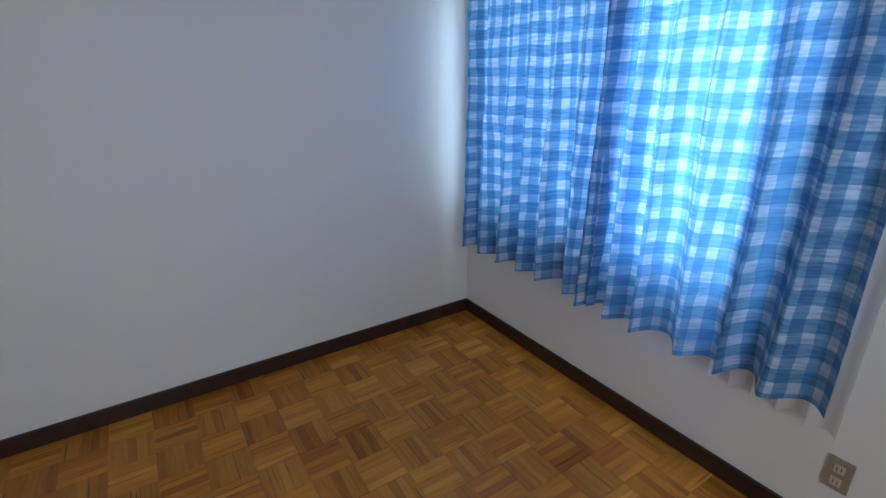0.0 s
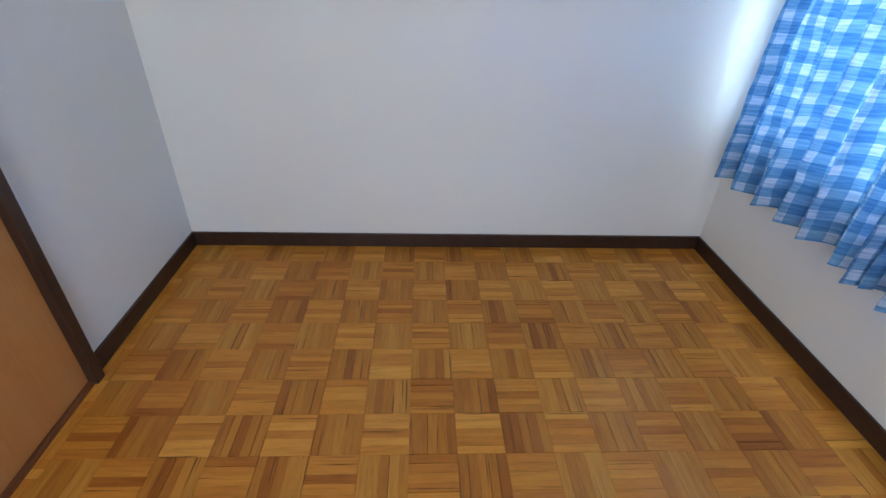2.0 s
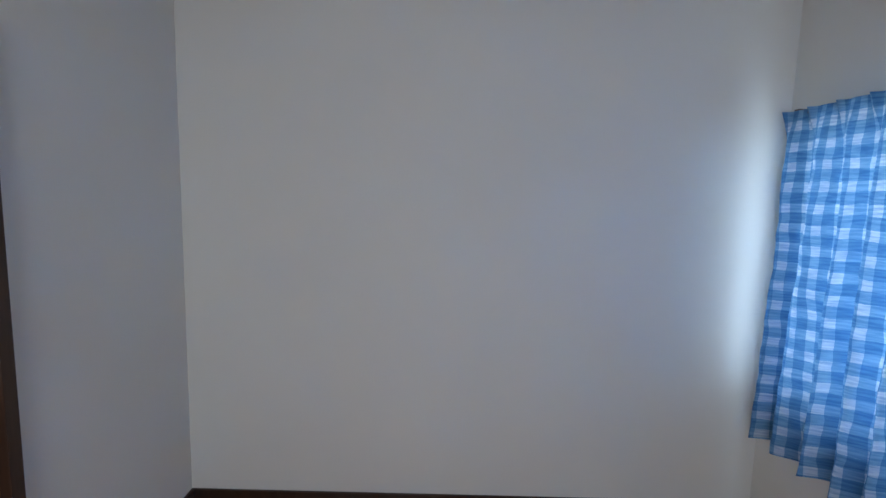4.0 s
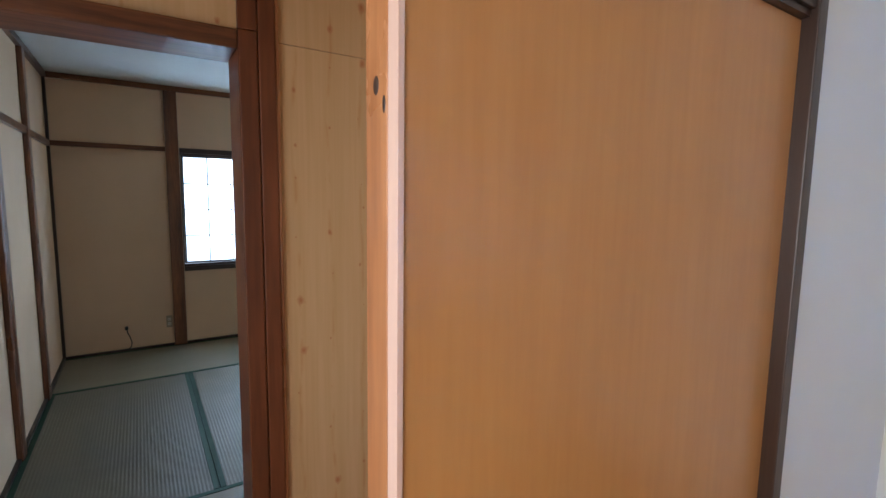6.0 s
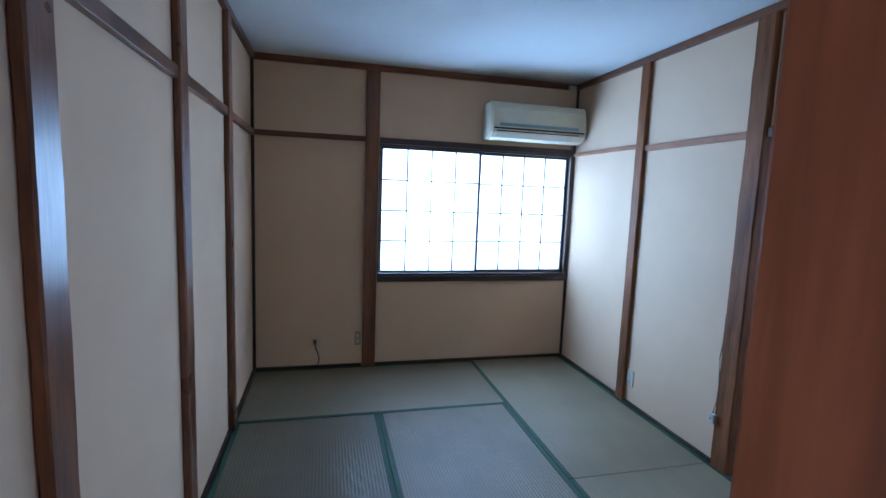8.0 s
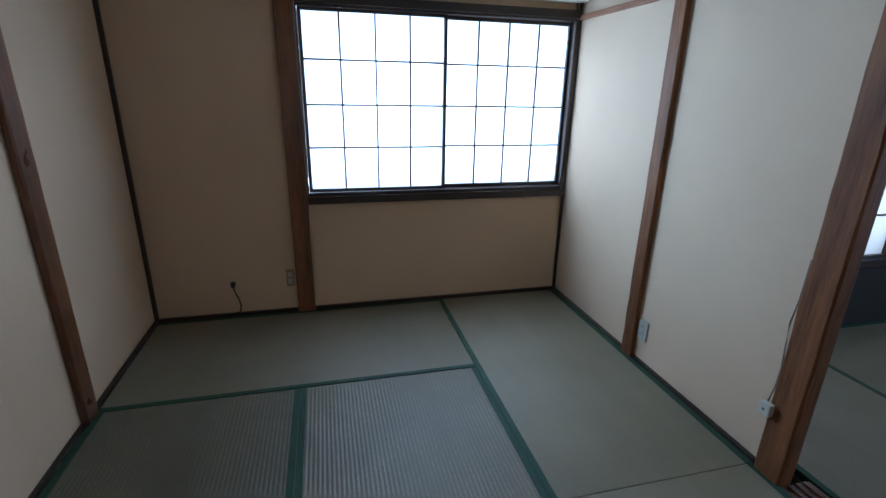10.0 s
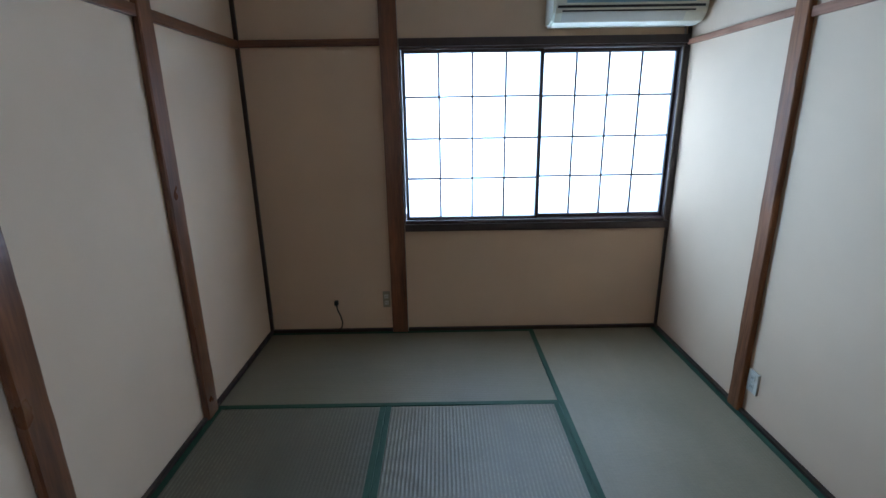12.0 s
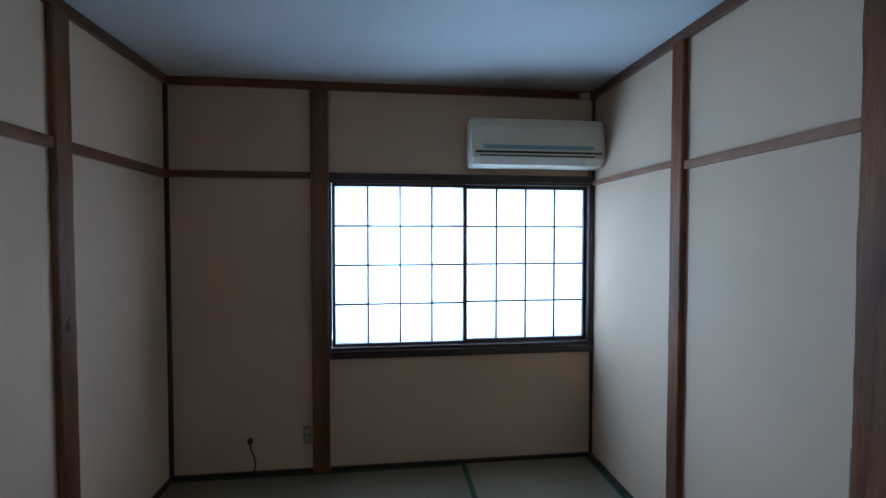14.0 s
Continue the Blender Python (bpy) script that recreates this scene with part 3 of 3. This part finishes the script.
part("louvre", extrude_profile([(-0.2134, 1.9316), (-0.1809, 1.8930), (-0.1758, 1.8973), (-0.2061, 1.9358)], "x", 1.838, 2.500), M_IVORY, ac, "pale louvre flap")
part("louvre_gap", extrude_profile([(-0.2145, 1.9423), (-0.2111, 1.9348), (-0.2016, 1.9380), (-0.2061, 1.9444)], "x", 1.838, 2.550), M_BLACK, ac, "dark slot")
part("drain_pipe", tube([(2.59, -0.030, 1.895), (2.604, -0.012, 1.86), (2.606, -0.012, 1.80), (2.606, -0.012, 1.30), (2.606, -0.012, 0.74)], 0.007), M_BROWN_METAL, ac)
jb = thing("junction_box", (2.56, -0.045, 2.35), "small grey junction box with a cable at the cornice", "junction box")
part("box", boxes((2.525, 2.585, -0.062, -0.0305, 2.335, 2.372), bevel=0.004), M_IVORY, jb)
part("cable", tube([(2.585, -0.045, 2.355), (2.612, -0.040, 2.345), (2.622, -0.03, 2.32), (2.622, -0.025, 2.22)], 0.006), M_BROWN_METAL, jb)

# ---- sockets and leads ----


def socket_plate(cx, cy, cz, facing, w=0.07, h=0.115, plate=M_BEIGE, label="beige double wall socket plate"):
    """Two-gang plate; facing: the axis it looks along."""
    o = thing("wall_socket", (cx, cy, cz), label, "wall socket", "wall sockets")
    def q(u0, u1, d0, d1, z0, z1):
        if facing == "-x":
            return (cx - d1, cx - d0, cy + u0, cy + u1, cz + z0, cz + z1)
        if facing == "-y":
            return (cx + u0, cx + u1, cy - d1, cy - d0, cz + z0, cz + z1)
        return (cx + u0, cx + u1, cy + d0, cy + d1, cz + z0, cz + z1)
    part("plate", boxes(q(-w / 2, w / 2, 0, 0.008, -h / 2, h / 2), bevel=0.002), plate, o)
    for z in (-0.022, 0.022):
        outlet = part("outlet", boxes(q(-0.013, 0.013, 0.0085, 0.0115, z - 0.014, z + 0.014), bevel=0.001), M_IVORY, o, "ivory outlet insert")
        for u in (-0.006, 0.004):
            part("slot", boxes(q(u, u + 0.002, 0.012, 0.0126, z - 0.006, z + 0.006)), M_BLACK, outlet)
    return o


socket_plate(0.799, 0, 0.230, "-y", 0.048, 0.112)
socket_plate(W, -1.008, 0.185, "-x", 0.070, 0.108, M_IVORY, "ivory double wall socket beside the post")
pl = thing("wall_plug_lead", (0.463, -0.005, 0.21), "black plug and short black lead from the wall", "cable")
part("plug", boxes((0.450, 0.476, -0.032, 0, 0.198, 0.228), bevel=0.006), M_BLACK, pl)
part("lead", tube([(0.465, -0.026, 0.205), (0.470, -0.030, 0.17), (0.487, -0.032, 0.13), (0.498, -0.033, 0.08), (0.492, -0.034, 0.045), (0.475, -0.035, 0.027), (0.44, -0.036, 0.025)], 0.005), M_BLACK, pl)
jk = thing("telephone_jack", (W - 0.035, -1.775, 0.268), "small white jack box with a brown wire on the post", "wall jack")
part("box", boxes((W - 0.062, W - 0.0355, -1.80, -1.755, 0.245, 0.295), bevel=0.005), M_IVORY, jk)
part("button", boxes((W - 0.0645, W - 0.0625, -1.782, -1.773, 0.266, 0.275)), M_BROWN_METAL, jk)
part("wire", tube([(W - 0.040, -1.770, 0.295), (W - 0.022, -1.768, 0.36), (W - 0.018, -1.768, 0.43), (W - 0.012, -1.756, 0.52), (W - 0.010, -1.748, 0.60), (W - 0.012, -1.760, 0.70), (W - 0.020, -1.769, 0.85)], 0.003), M_BROWN_METAL, jk)
ro = thing("ceiling_rosette", (1.344, -1.785, H), "small square ceiling lamp socket, no lamp fitted", "ceiling rosette")
part("base", boxes((1.319, 1.369, -1.81, -1.76, H - 0.022, H), bevel=0.003), M_BROWN_METAL, ro)
part("face", boxes((1.323, 1.365, -1.806, -1.764, H - 0.030, H - 0.0225), bevel=0.002), M_IVORY, ro, "white face")

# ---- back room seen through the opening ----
solid("wall_back_north", boxes((2.74, 3.24, -0.92, -0.80, -0.05, H), (4.44, 5.7, -0.92, -0.80, -0.05, H), (3.24, 4.44, -0.92, -0.80, -0.05, 0.40), (3.24, 4.44, -0.92, -0.80, 1.78, H)), M_WALL_DIM, "near-black plastered wall with a window, gloom painted in", "wall")
# the east wall is unseen, its opening cut for the added side lamp
solid("wall_back_east", boxes((5.6, 5.7, D, -3.25, -0.05, H), (5.6, 5.7, -1.85, -0.92, -0.05, H), (5.6, 5.7, -3.25, -1.85, -0.05, 0.6), (5.6, 5.7, -3.25, -1.85, 1.9, H)), M_WALL_DIM, "near-black plastered wall, gloom painted in", "wall")
tatami(2.76, 3.64, -2.68, -0.92, True)
tatami(3.64, 5.40, -1.80, -0.92, False)
tatami(3.64, 5.40, -2.68, -1.80, False)
tatami(2.76, 5.40, D, -2.68, False)
bw = thing("window_2", (3.85, -0.92, 0.40), "tall lattice window glowing bluish white", "window", kind="structure")
part("side_jamb", boxes((4.39, 4.44, -0.95, -0.80, 0.40, 1.78), bevel=0.003), M_RAIL_PALE, bw)
part("side_jamb", boxes((3.24, 3.28, -0.95, -0.80, 0.40, 1.78), bevel=0.003), M_RAIL_PALE, bw)
part("window_head", boxes((3.28, 4.39, -0.94, -0.80, 1.74, 1.78)), M_SASH, bw)
part("window_sill", boxes((3.28, 4.39, -0.94, -0.80, 0.40, 0.44)), M_SASH, bw)
lattice_sash(bw, 3.31, 3.81, 0.465, 1.715, -0.86, 0.025, M_PAPER, 1, 5)
lattice_sash(bw, 3.86, 4.35, 0.465, 1.715, -0.90, 0.025, M_PAPER, 1, 5)

# ---- hall ----
HN, HS = -3.638, -4.497     # hall faces of its north and south walls
HX = 1.792
solid("wall_hall_north", boxes((0.945, HX, HN - 0.012, HN, 0.0, 1.848), (0.945, HX, HN - 0.012, HN, 1.850, 2.40), (-0.05, 0.943, HN - 0.012, HN, 1.866, 2.40)), M_PLY, "knotty pale plywood hall lining", "wall")
solid("floor_hall", boxes((-0.1, 2.9, -4.60, D - 0.002, -0.06, -0.002)), M_JAMB, "worn brown board floor of the hall", "floor")
# ceiling is unseen; yellow wood assumed, to bounce warm light onto the plywood
solid("ceiling_hall", boxes((-0.15, 2.9, HS - 0.005, HN + 0.001, 2.40, 2.45)), M_DOOR_CEIL, "unseen hall ceiling, yellow-brown to bounce warm light", "ceiling")
solid("wall_hall_west", boxes((-0.15, -0.05, HS, -4.42, -0.05, 2.42), (-0.15, -0.05, -3.72, D - 0.12, -0.05, 2.42), (-0.15, -0.05, -4.42, -3.72, -0.05, 0.73), (-0.15, -0.05, -4.42, -3.72, 1.87, 2.42)), M_PLY, "plywood end wall of the hall", "wall")
solid("wall_hall_east", boxes((HX, HX + 0.05, HS, HN - 0.013, 0.93, 2.40)), M_PLY, "plywood panel above the stair opening", "wall")
# the dark underfloor colour stands in for the stairwell's shade
solid("wall_stair_back", boxes((2.8, 2.9, HS, HN, -0.05, 2.40), (HX + 0.05, 2.8, HN - 0.012, HN + 0.0, 0.0, 2.4)), M_UNDER, "stairwell wall, its shade painted in", "wall")
solid("trim_stair_rail", boxes((HX - 0.012, HX + 0.055, HS, HN - 0.014, 0.89, 0.929), bevel=0.003), M_RAIL_PALE, "reddish wooden rail under the panel", "trim")
solid("trim_hall_corner", boxes((HX - 0.03, HX - 0.001, HN - 0.026, HN - 0.0125, 0.0, 2.40), bevel=0.004), M_JAMB, "slim pine corner trim", "trim")
cd = thing("conduit", (HX - 0.012, HN - 0.045, 0.88), "grey-green electric conduit down the hall corner", "conduit")
part("pipe", tube([(HX - 0.012, HN - 0.042, z) for z in (0.90, 1.3, 1.8, 2.398)], 0.0075), M_PIPE, cd)
part("end_cap", tube([(HX - 0.012, HN - 0.042, z) for z in (0.875, 0.905, 0.935)], 0.011), M_PIPE, cd, "pale grey socket end")

door_t = thing("doorway_frame", (0.5, HN, 0), "reddish brown timber doorway frame of the tatami room", "door frame", kind="structure")
part("jamb", boxes((0.848, 0.897, HN - 0.028, D + 0.012, 0.0, 1.864), bevel=0.004), M_FRAME, door_t)
part("post", boxes((0.899, 0.944, HN - 0.028, HN - 0.0005, 0.0, 2.40), bevel=0.004), M_FRAME, door_t)
part("post", boxes((0.848, 0.897, HN - 0.028, HN - 0.0125, 1.8645, 2.40), bevel=0.004), M_FRAME, door_t)
part("quarter_round", boxes((0.9445, 0.954, HN - 0.024, HN - 0.0125, 0.0, 2.40), bevel=0.003), M_JAMB, door_t, "pale orange beading")
part("head", boxes((-0.05, 0.8475, HN - 0.028, D + 0.02, 1.812, 1.862), bevel=0.004), M_RAIL_X, door_t)
part("threshold", boxes((-0.05, 0.8475, HN - 0.028, D + 0.0, -0.05, 0.004), bevel=0.002), M_RAIL_X, door_t)

# ---- western room: structure ----
XA, YC, YD, XB, HR = 2.703, -7.213, -4.575, -0.95, 2.395
solid("wall_room_east", boxes((XA, XA + 0.1, YC - 0.12, HS, -0.05, HR)), M_WALL_W, "plain white papered wall", "wall")
solid("wall_room_west", boxes((XB - 0.1, XB, YC - 0.12, -6.05, -0.05, HR), (XB - 0.1, XB, -4.75, HS, -0.05, HR), (XB - 0.1, XB, -6.05, -4.75, -0.05, 0.72), (XB - 0.1, XB, -6.05, -4.75, 1.88, HR)), M_WALL_W, "plain white papered wall", "wall")
CX0, CX1, CZ0, CZ1 = 1.12, 2.59, 0.70, 1.78
solid("wall_room_south", boxes((XB, CX0, YC - 0.12, YC, -0.05, HR), (CX1, XA, YC - 0.12, YC, -0.05, HR), (CX0, CX1, YC - 0.12, YC, -0.05, CZ0), (CX0, CX1, YC - 0.12, YC, CZ1, HR)),
      M_WALL_W, "white papered wall with the curtained window", "wall")
OX0, OX1, FX1 = -0.04, 0.846, 1.822
solid("wall_room_north", boxes((XB, OX0 - 0.03, YD, HS, -0.05, HR), (FX1 - 0.02, XA, YD, HS, -0.05, HR), (OX0 - 0.03, FX1 - 0.02, YD, HS, 1.83, HR), (OX1 + 0.012, FX1 - 0.02, -4.552, HS, -0.05, 1.83)),
      M_WALL_W, "white papered wall with the sliding door", "wall")
solid("ceiling_room", boxes((XB - 0.1, XA + 0.1, YC - 0.12, HS, HR, HR + 0.05)), M_CEIL_W, "white papered ceiling", "ceiling")
for nm, b in (("east", (XA - 0.014, XA, YC + 0.014, YD, HR - 0.035, HR)), ("south", (XB, XA, YC, YC + 0.014, HR - 0.035, HR)), ("north", (XB, XA - 0.0145, YD - 0.014, YD, HR - 0.035, HR))):
    solid("trim_cornice_room_" + nm, boxes(b, bevel=0.002), M_DARK, "thin dark cornice strip", "trim")
for nm, b in (("east", (XA - 0.012, XA, YC + 0.0125, YD - 0.0125, 0.0, 0.075)), ("south", (XB, XA, YC, YC + 0.012, 0.0, 0.075)), ("north", (FX1 + 0.001, XA, YD - 0.012, YD, 0.0, 0.075))):
    solid("baseboard_" + nm, boxes(b, bevel=0.002), M_DARK, "dark brown baseboard", "baseboard")

# sliding door and its frame
fr = thing("door_frame", (0.9, YD, 0), "dark stained frame round the sliding door", "door frame", kind="structure")
part("side", boxes((FX1 - 0.044, FX1 - 0.003, YD - 0.037, -4.553, 0.0, 1.862), bevel=0.003), M_DARK_Z, fr)
part("side", boxes((OX0 - 0.03, OX0, YD - 0.03, HS + 0.01, 0.0, 1.862), bevel=0.003), M_DARK_Z, fr)
part("head", boxes((OX0, FX1 - 0.0405, YD - 0.03, -4.553, 1.822, 1.862), bevel=0.003), M_DARK, fr)
part("head_groove", boxes((OX0, FX1 - 0.0405, YD - 0.022, -4.553, 1.808, 1.821)), M_DARK, fr)
part("bottom_track", boxes((OX0, FX1 - 0.0405, YD - 0.024, -4.553, -0.01, 0.014)), M_RAIL_X, fr, "worn brown sill track")
part("post", boxes((OX1, OX1 + 0.0115, -4.557, HS - 0.001, 0.0, 1.83), bevel=0.002), M_JAMB, fr, "knotty orange pine post")
for ky, kz, kw, kh in ((-4.527, 1.560, 0.0075, 0.011), (-4.548, 1.536, 0.004, 0.010), (-4.515, 0.92, 0.005, 0.007)):
    bm = bmesh.new()
    bmesh.ops.create_uvsphere(bm, u_segments=14, v_segments=8, radius=1.0)
    bmesh.ops.transform(bm, matrix=pose(OX1, ky, kz) @ Matrix.Diagonal((0.0008, kw, kh, 1)), verts=bm.verts[:])
    part("knot", bm, M_DARK_Z, fr, "dark knot in the pine post")
part("lintel", boxes((OX0, OX1 + 0.1, -4.552, HS + 0.008, 1.8705, 1.93), (OX0, OX1, -4.552, HS + 0.008, 1.83, 1.87)), M_JAMB, fr, "pine lintel")
dr = thing("sliding_door", (1.34, YD - 0.005, 0.007), "plain orange-brown veneer sliding door, slid open", "door")
part("leaf", boxes((0.8535, 1.781, -4.581, -4.560, 0.0145, 1.807), bevel=0.0015), M_DOOR, dr)
part("edge_strip", boxes((0.845, 0.853, -4.584, -4.560, 0.0145, 1.807), bevel=0.001), M_EDGE, dr, "pale pinkish edge lipping")

# window behind the curtains
cw = thing("window_3", (1.78, YC - 0.06, CZ0), "aluminium sliding window behind the curtains", "window", kind="structure")
for b in ((CX0, CX0 + 0.03, YC - 0.11, YC + 0.004, CZ0, CZ1), (CX1 - 0.03, CX1, YC - 0.11, YC + 0.004, CZ0, CZ1)):
    part("side_frame", boxes(b, bevel=0.002), M_ALU, cw)
for b in ((CX0 + 0.03, CX1 - 0.03, YC - 0.11, YC + 0.006, CZ0, CZ0 + 0.03), (CX0 + 0.03, CX1 - 0.03, YC - 0.11, YC + 0.004, CZ1 - 0.03, CZ1)):
    part("rail_frame", boxes(b, bevel=0.002), M_ALU, cw)
for x0, x1, y in ((CX0 + 0.03, 1.80, YC - 0.018), (1.76, CX1 - 0.03, YC - 0.043)):
    part("sash_stile", boxes((x0, x0 + 0.035, y - 0.012, y + 0.012, CZ0 + 0.03, CZ1 - 0.03)), M_ALU, cw)
    part("sash_stile", boxes((x1 - 0.035, x1, y - 0.012, y + 0.012, CZ0 + 0.03, CZ1 - 0.03)), M_ALU, cw)
    part("pane", boxes((x0 + 0.035, x1 - 0.035, y - 0.002, y + 0.002, CZ0 + 0.03, CZ1 - 0.03)), M_PAPER, cw, "frosted pane")


# ---- curtains ----
def curtain(name, x0, x1, z0, z1, y, phase, mat, label, category, fullness=2.0, depth=0.05, wave=0.135, slant=0.0):
    """Pleated cloth hung from a rail, folds deepening towards the hem."""
    o = thing(name, ((x0 + x1) / 2, y, z1), label, category, "curtains of the window")
    nu, nv = int((x1 - x0) / 0.007), 72
    bm = bmesh.new()
    uvl = bm.loops.layers.uv.new("UVMap")
    grid, length = [], fullness * (x1 - x0)
    for j in range(nv + 1):
        v = j / nv
        row = []
        for i in range(nu + 1):
            u = i / nu
            x = x0 + (x1 - x0) * u
            n = noise.noise(Vector((x * 5, v * 0.8, phase)))
            n2 = noise.noise(Vector((x * 14, v * 3.0, phase + 5)))
            pinch = max(0.0, 1 - v / 0.09)
            a = 2 * math.pi * (u * (x1 - x0) / wave) + 2.2 * n * min(1, v * 3) + phase
            yy = y + depth * (0.35 + 0.65 * v) * math.sin(a) * (1 - 0.7 * pinch) + 0.018 * n * v + 0.010 * n2 * (1 - pinch) + 0.007 * noise.noise(Vector((x * 26, v * 22, phase + 9))) * (1 - pinch)
            pk = pinch * 0.034 * max(0.0, math.cos(2 * math.pi * (u * (x1 - x0) / 0.125) + phase)) ** 6
            yy += pk
            xx = x + 0.010 * v * math.cos(a) + slant * v * (0.5 - u)
            z = z1 - (z1 - z0) * v + (0.007 * math.cos(a * 0.5 + 1) * v + 0.012 * n * v)
            row.append(bm.verts.new((xx, yy, z)))
        grid.append(row)
    for j in range(nv):
        for i in range(nu):
            f = bm.faces.new((grid[j][i], grid[j + 1][i], grid[j + 1][i + 1], grid[j][i + 1]))
            f.smooth = True
            for lp, (a, b) in zip(f.loops, ((i, j), (i, j + 1), (i + 1, j + 1), (i + 1, j))):
                lp[uvl].uv = (a / nu * length, b / nv * (z1 - z0))
    part("cloth", bm, mat, o)
    return o


c1 = curtain("curtain", 1.66, 2.55, 0.505, 1.838, -7.085, 0.4, M_GING, "blue and white gingham curtain with pinch pleats", "curtain")
c2 = curtain("curtain", 0.93, 1.74, 0.495, 1.838, -7.065, 2.1, M_GING, "blue and white gingham curtain drawn shut", "curtain")
curtain("lace_curtain", 0.90, 1.24, 0.405, 1.82, -7.15, 1.2, M_LACE, "white lace curtain behind the gingham", "lace curtain", 1.5, 0.022, 0.07)
rail = thing("curtain_rail", (1.74, -7.12, 1.84), "dark double curtain rail on brackets", "curtain rail")
part("rail", boxes((0.92, 2.56, -7.105, -7.09, 1.822, 1.838), bevel=0.002), M_BROWN_METAL, rail)
part("rail", boxes((0.92, 2.56, -7.16, -7.145, 1.822, 1.838), bevel=0.002), M_BROWN_METAL, rail)
for x in (1.0, 1.75, 2.5):
    part("bracket", boxes((x - 0.012, x + 0.012, YC, -7.088, 1.8385, 1.846)), M_BROWN_METAL, rail)
socket_plate(0.883, YC, 0.258, "+y", 0.062, 0.105)

# ---- parquet floor of the western room ----
floor = solid("floor_parquet", boxes((XB, XA, YC, YD + 0.02, -0.06, -0.006)), M_UNDER, "varnished basket-weave parquet floor", "floor")
T = 0.1515


def fingers(dx, dy, turned, seed=0, n=5):
    """One square of the basket weave, its fingers laid side by side, at (dx, dy); a few joints have opened."""
    rng = random.Random(seed)
    bm = bmesh.new()
    cuts = [0.0] + [T * i / n + rng.uniform(-0.0025, 0.0025) for i in range(1, n)] + [T]
    gaps = [rng.choice((0.00003, 0.00003, 0.00005, 0.0002, 0.0009)) for _ in range(n + 1)]
    for i in range(n):
        a, b = cuts[i] + gaps[i], cuts[i + 1] - gaps[i + 1]
        g, k, top = rng.choice((0.0001, 0.0002, 0.0007)), 0.0002, rng.uniform(-0.0005, 0.0)
        q = (g, T - g, a, b) if not turned else (a, b, g, T - g)
        v = [bm.verts.new((dx + x, dy + y, -0.0065)) for x, y in ((q[0], q[2]), (q[1], q[2]), (q[1], q[3]), (q[0], q[3]))]
        t = [bm.verts.new((dx + x, dy + y, top)) for x, y in ((q[0] + k, q[2] + k), (q[1] - k, q[2] + k), (q[1] - k, q[3] - k), (q[0] + k, q[3] - k))]
        bm.faces.new(t)
        for j in range(4):
            bm.faces.new((v[j], v[(j + 1) % 4], t[(j + 1) % 4], t[j]))
    return bm


square = [mesh("parquet_square", fingers(0, 0, False, 10 + i), M_PARQ) for i in range(7)]
square_less_sheen = [mesh("parquet_square", fingers(0, 0, False, 30 + i), M_PARQ_LESS_SHEEN) for i in range(7)]
rest = bmesh.new()
nx, ny = int((XA - XB) / T) + 1, int((YD + 0.02 - YC) / T) + 1
for i in range(nx):
    for j in range(ny):
        x, y = XA - (i + 1) * T, YC + j * T
        if x < XB - 0.05 or y > YD + 0.01:
            continue
        if i < 17 and y + T < YD + 0.018:
            ob = new("parquet_square", (square_less_sheen if (i + j) % 2 == 0 else square)[(i * 5 + j * 11 + i * j) % 7])
            ob.parent = floor
            turn = ((i + j) % 2) * 90 + (180 if (i * 7 + j * 3) % 5 < 2 else 0)
            ob.matrix_basis = pose(x + T / 2, y + T / 2, 0, 0, 0, turn) @ pose(-T / 2, -T / 2, 0)
        else:
            one = fingers(x, y, (i + j) % 2 == 1)
            for v in one.verts:
                v.co.y = min(v.co.y, YD + 0.018)
            gone = [f for f in one.faces if f.calc_area() < 1e-9]
            bmesh.ops.delete(one, geom=gone, context="FACES")
            me = bpy.data.meshes.new("tmp")
            one.to_mesh(me)
            one.free()
            rest.from_mesh(me)
            bpy.data.meshes.remove(me)
ob = new("parquet_field", mesh("parquet_field", rest, M_PARQ))
ob.parent = floor
tagged(ob, "parquet squares behind", kind="stuff")
